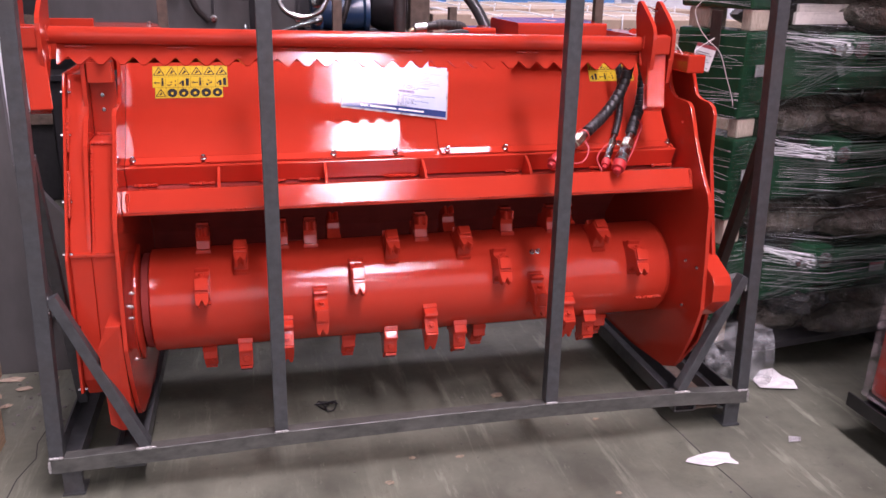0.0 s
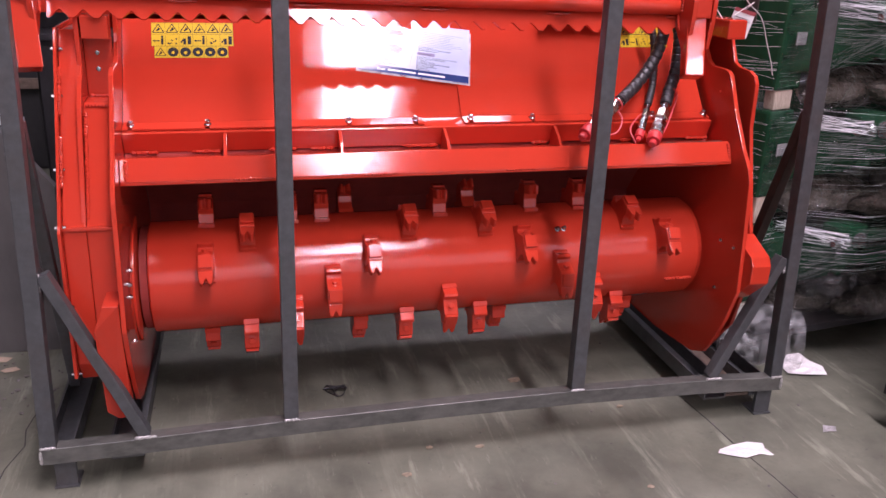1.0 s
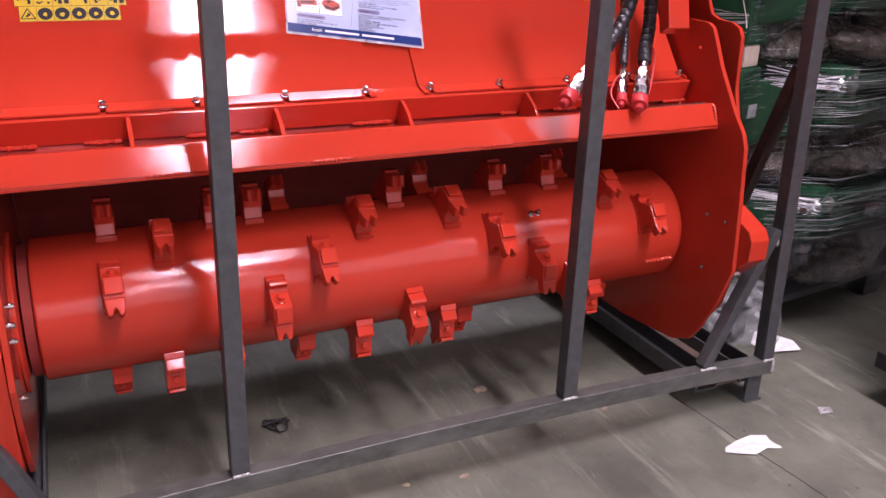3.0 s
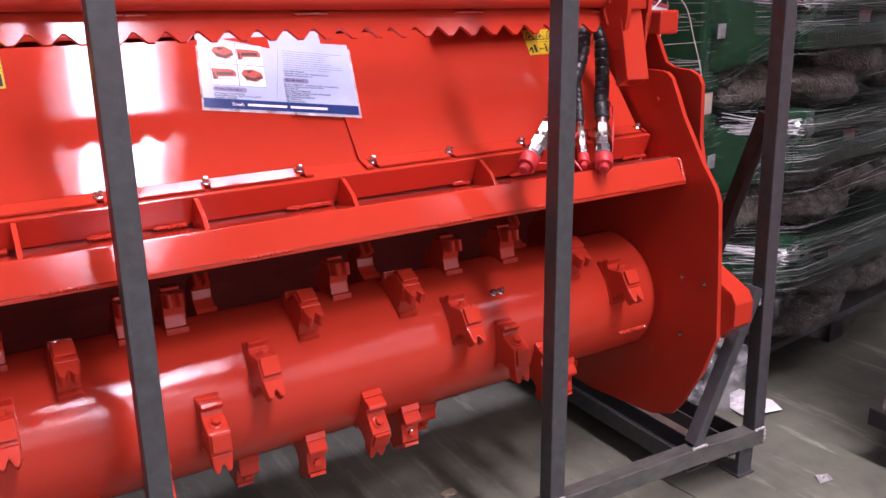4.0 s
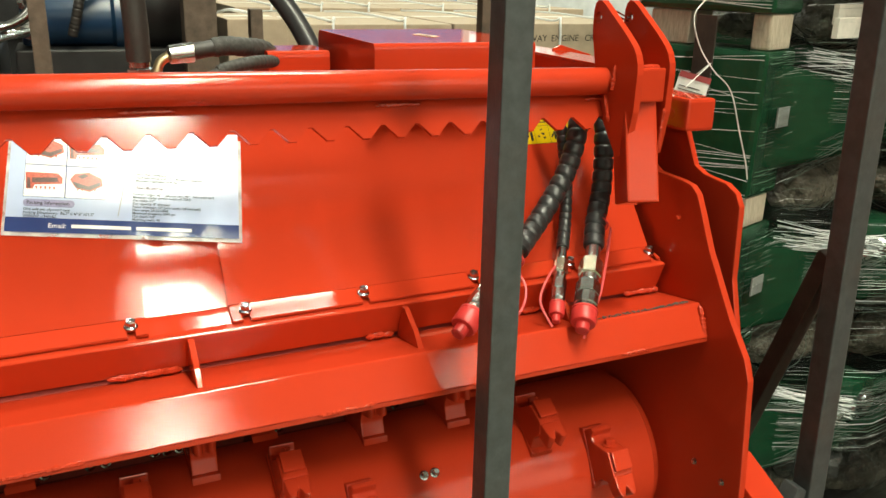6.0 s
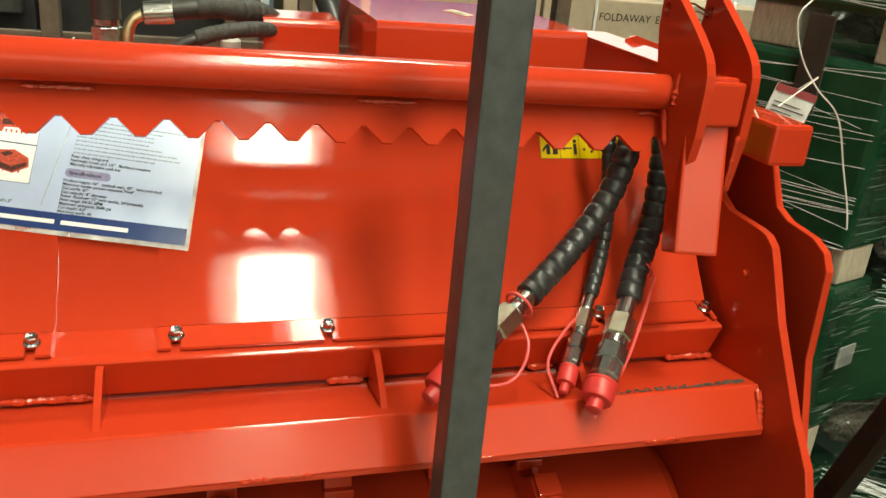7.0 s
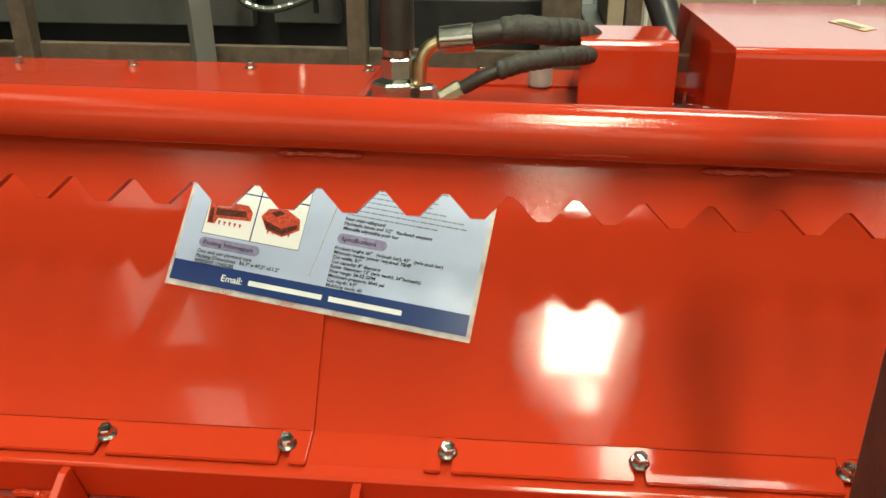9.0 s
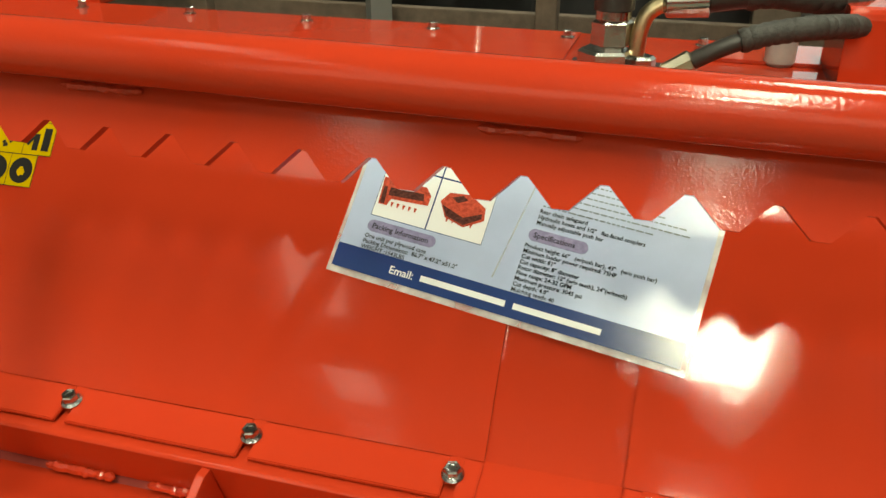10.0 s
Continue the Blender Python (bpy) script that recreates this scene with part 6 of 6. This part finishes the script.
part("rail", block(-0.5, -0.21, 0.361, 0.41, 0.21, 0.265, 0.003), WOOD, wood)

# ---- machinery and goods behind the crate ----
black = thing("black_machine", "black hydraulic machine standing behind the crate", "machine", (0.5, 1.9, 0))
part("body", block(-0.25, 0.84, 1.72, 2.3, 0.0, 1.19, 0.01), BLACK, black)
part("front_plate", block(-0.2, 0.62, 1.60, 1.64, 1.132, 1.50, 0.004), PARTITION, black, "charcoal steel plate")
part("front_plate", block(0.66, 0.82, 1.64, 1.68, 1.136, 1.46, 0.004), PARTITION, black, "charcoal steel plate")
part("sill", block(-0.3, 1.0, 1.5, 1.72, 1.0, 1.025, 0.003), BLACK, black)
part("hood", prism([(1.7, 1.19), (1.7, 1.6), (1.9, 1.75), (2.3, 1.75), (2.3, 1.19)], "x", -0.2, 0.8, 0.01), BLACK, black)
part("support", block(-0.2, 0.8, 1.52, 1.56, 0.0, 1.0, 0.003), BLACK, black)
part("hose", sweep(dense(smooth_path([(0.60, 1.57, 1.225), (0.607, 1.56, 1.205), (0.628, 1.56, 1.188), (0.672, 1.56, 1.179), (0.723, 1.56, 1.189), (0.783, 1.56, 1.212), (0.856, 1.57, 1.232), (0.93, 1.60, 1.25)]), 0.003), ridged(0.0095, 0.008, 0.0015), 12), DULL_BOLT, black, "grey corrugated metal hose", smooth=True)
part("hanger", block(0.772, 0.782, 1.585, 1.6, 1.168, 1.215, 0.002), BLACK, black)
part("hose", sweep(smooth_path([(0.74, 1.56, 1.40), (0.76, 1.54, 1.30), (0.84, 1.53, 1.262), (0.92, 1.54, 1.29), (0.96, 1.56, 1.36)]), ridged(0.014, 0.012, 0.002), 12), ZINC, black, "corrugated metal hose", smooth=True)
part("hose", sweep(smooth_path([(0.36, 1.58, 1.55), (0.37, 1.56, 1.40), (0.40, 1.56, 1.30), (0.45, 1.58, 1.24)]), 0.013, 12), RUBBER, black, "black hose", smooth=True)
part("hose", sweep(smooth_path([(0.52, 1.57, 1.46), (0.54, 1.55, 1.37), (0.60, 1.55, 1.34), (0.68, 1.56, 1.37), (0.74, 1.58, 1.43)]), ridged(0.013, 0.01, 0.0015), 12), RUBBER, black, "black ribbed hose", smooth=True)
part("cap", lathe([(0, 0.02), (0.05, 0.02), (0.055, 0.014)], (0.33, 1.57, 1.37), (0.31, 1.55, 1.40), 14), CAP, black, "red plastic cap")
for x in (0.47, 0.83):
    part("hanger", block(x - 0.006, x + 0.006, 1.585, 1.6, 1.235, 1.36, 0.002), BLACK, black)
    part("hanger_bolt", hex_head((x, 1.585, 1.25), (0, -1, 0), 0.011, 0.02), ZINC, black, "bright nut")

motor = thing("hydraulic_motor", "dark blue hydraulic motor with two hoses, on a black stand", "motor", (1.05, 1.85, 0))
part("stand", block(0.88, 1.36, 1.72, 1.98, 0.0, 1.19, 0.006), BLACK, motor)
part("body", lathe([(0, 0.06), (0.0, 0.075), (0.02, 0.08), (0.19, 0.08), (0.2, 0.095), (0.22, 0.095), (0.222, 0.08)], (0.95, 1.85, 1.27), (2, 1.85, 1.27), 32), BLUE_MOTOR, motor, smooth=True)
part("end_block", block(0.90, 0.955, 1.78, 1.92, 1.195, 1.345, 0.012), BLUE_MOTOR, motor)
part("bell", lathe([(0, 0.10), (0.05, 0.13), (0.10, 0.145), (0.16, 0.13), (0.18, 0.09)], (1.175, 1.85, 1.315), (2, 1.85, 1.315), 32), BLACK, motor, "glossy black bell housing", smooth=True)
for z, y in ((1.315, 1.80), (1.24, 1.79)):
    part("port", lathe([(0, 0.026), (0.012, 0.026), (0.014, 0.019), (0.03, 0.019), (0.032, 0.012), (0.05, 0.012)], (0.925, y - 0.02, z), (0.925, y - 1, z), 12), ZINC, motor, "bright zinc port")
part("hose", sweep(dense(smooth_path([(0.925, 1.73, 1.315), (0.95, 1.71, 1.335), (1.0, 1.70, 1.345), (1.06, 1.70, 1.36), (1.10, 1.72, 1.42), (1.13, 1.75, 1.55)]), 0.003), ridged(0.015, 0.011, 0.002), 14), RUBBER, motor, "ribbed black hose", smooth=True)
part("hose", sweep(dense(smooth_path([(1.03, 1.69, 1.23), (1.05, 1.68, 1.30), (1.07, 1.69, 1.38), (1.10, 1.72, 1.5)]), 0.003), ridged(0.014, 0.011, 0.002), 14), RUBBER, motor, "ribbed black hose", smooth=True)
part("hose", sweep(smooth_path([(0.925, 1.73, 1.24), (0.89, 1.70, 1.235), (0.84, 1.70, 1.25)]), 0.012, 12), ZINC, motor, "bright pipe stub", smooth=True)

rack = thing("steel_upright", "brown rusty steel uprights of a rack behind the crate", "rack", (1.25, 1.5, 0))
part("upright", block(1.30, 1.385, 1.45, 1.52, 0, 1.75, 0.004), RUST, rack)
part("upright", block(1.48, 1.515, 1.48, 1.52, 0, 1.315, 0.004), RUST, rack)
part("foot_beam", block(1.25, 1.6, 1.44, 1.54, 0, 0.05, 0.003), RUST, rack)


def carton(x0, x1, y0, y1, z0, z1, label, straps=2):
    c = thing("carton", label, "carton", ((x0 + x1) / 2, (y0 + y1) / 2, z0), "cartons behind the crate")
    box = part("box", block(x0, x1, y0, y1, z0, z1, 0.004), CARD, c)
    part("tape", block(x0 + 0.02, x1 - 0.02, (y0 + y1) / 2 - 0.03, (y0 + y1) / 2 + 0.03, z1 + 0.0005, z1 + 0.0012, 0), PALE_CARD, box, "packing tape")
    for k in range(straps):
        x = x0 + (x1 - x0) * (k + 0.7) / (straps + 0.4)
        part("strap", sweep(smooth_path([(x, y0 - 0.004, z0), (x, y0 - 0.004, z1 - 0.002), (x + 0.02, y0 + 0.1, z1 + 0.006), (x - 0.05, (y0 + y1) / 2, z1 + 0.02), (x - 0.08, y1 - 0.08, z1 + 0.006)], 6), 0.005, 6), STRAP, c, "white plastic strap")
    return c


PILE = 0.93
base = thing("large_carton", "large brown carton carrying strapped boxes", "carton", (2.7, 3.2, 0))
part("box", block(1.66, 3.75, 2.0, 4.4, 0, PILE, 0.01), CARD, base)
carton(1.70, 2.36, 2.06, 2.9, PILE, 1.235, "strapped brown cardboard carton on a pile")
eng = carton(2.38, 3.32, 2.08, 3.0, PILE, 1.235, "strapped brown carton printed with engine crane lettering", 3)
for word, x in (("FOLDAWAY", 2.59), ("ENGINE", 2.812), ("CRANE", 2.972), ("2", 3.118)):
    letters("print", word, 0.037, INK, Matrix.Translation((x, 2.0785, 1.166)) @ pose(0, 0, 0, 90, 0, 0), next(c for c in eng.children if c.name.startswith("box")), "faded dark lettering")
carton(1.72, 2.5, 2.95, 3.9, PILE, 1.25, "strapped brown cardboard carton on a pile", 3)
carton(2.55, 3.6, 3.05, 4.1, PILE, 1.245, "strapped brown cardboard carton on a pile", 3)
small = carton(1.47, 1.66, 1.78, 2.1, 1.12, 1.27, "small brown carton on a grey box", 1)
tagged(part("grey_box", block(1.42, 1.655, 1.74, 2.2, 0, 1.12, 0.006), CHARCOAL), "grey steel box behind the crate", "box")

# ---- far goods by the gate ----
far = thing("blue_stack", "tall stack in blue plastic wrap by the open gate", "stack", (3.2, 5.3, 0))
part("bale", block(2.0, 3.95, 5.2, 6.2, 0, 1.9, 0.04), BLUE_FILM, far)
for x in (2.12, 2.32, 3.9):
    part("edge_guard", block(x, x + 0.06, 5.17, 5.2, 0, 1.9, 0.005), WHITE_WRAP, far, "white edge guard")
part("lid", block(1.98, 3.97, 5.16, 6.22, 1.9, 1.95, 0.01), WHITE_WRAP, far, "white cover sheet")
white = thing("white_stack", "stack of white wrapped goods by the open gate", "stack", (4.8, 5.5, 0))
part("bale", block(4.1, 5.6, 5.2, 6.4, 0, 1.7, 0.04), WHITE_WRAP, white)
# Added black block that keeps the background dark; no shelving is known here.
backdrop = thing("dark_backdrop", "added dark backdrop at the back of the hall", "shelving", (-0.5, 3.4, 0))
part("load", block(-3.5, 1.45, 3.4, 4.2, 0, 2.6, 0.02), BLACK, backdrop)
for z in (0.5, 1.1, 1.7, 2.3):
    part("backdrop_edge", block(-3.5, 1.45, 3.36, 3.4, z, z + 0.06, 0.003), RUST, backdrop)
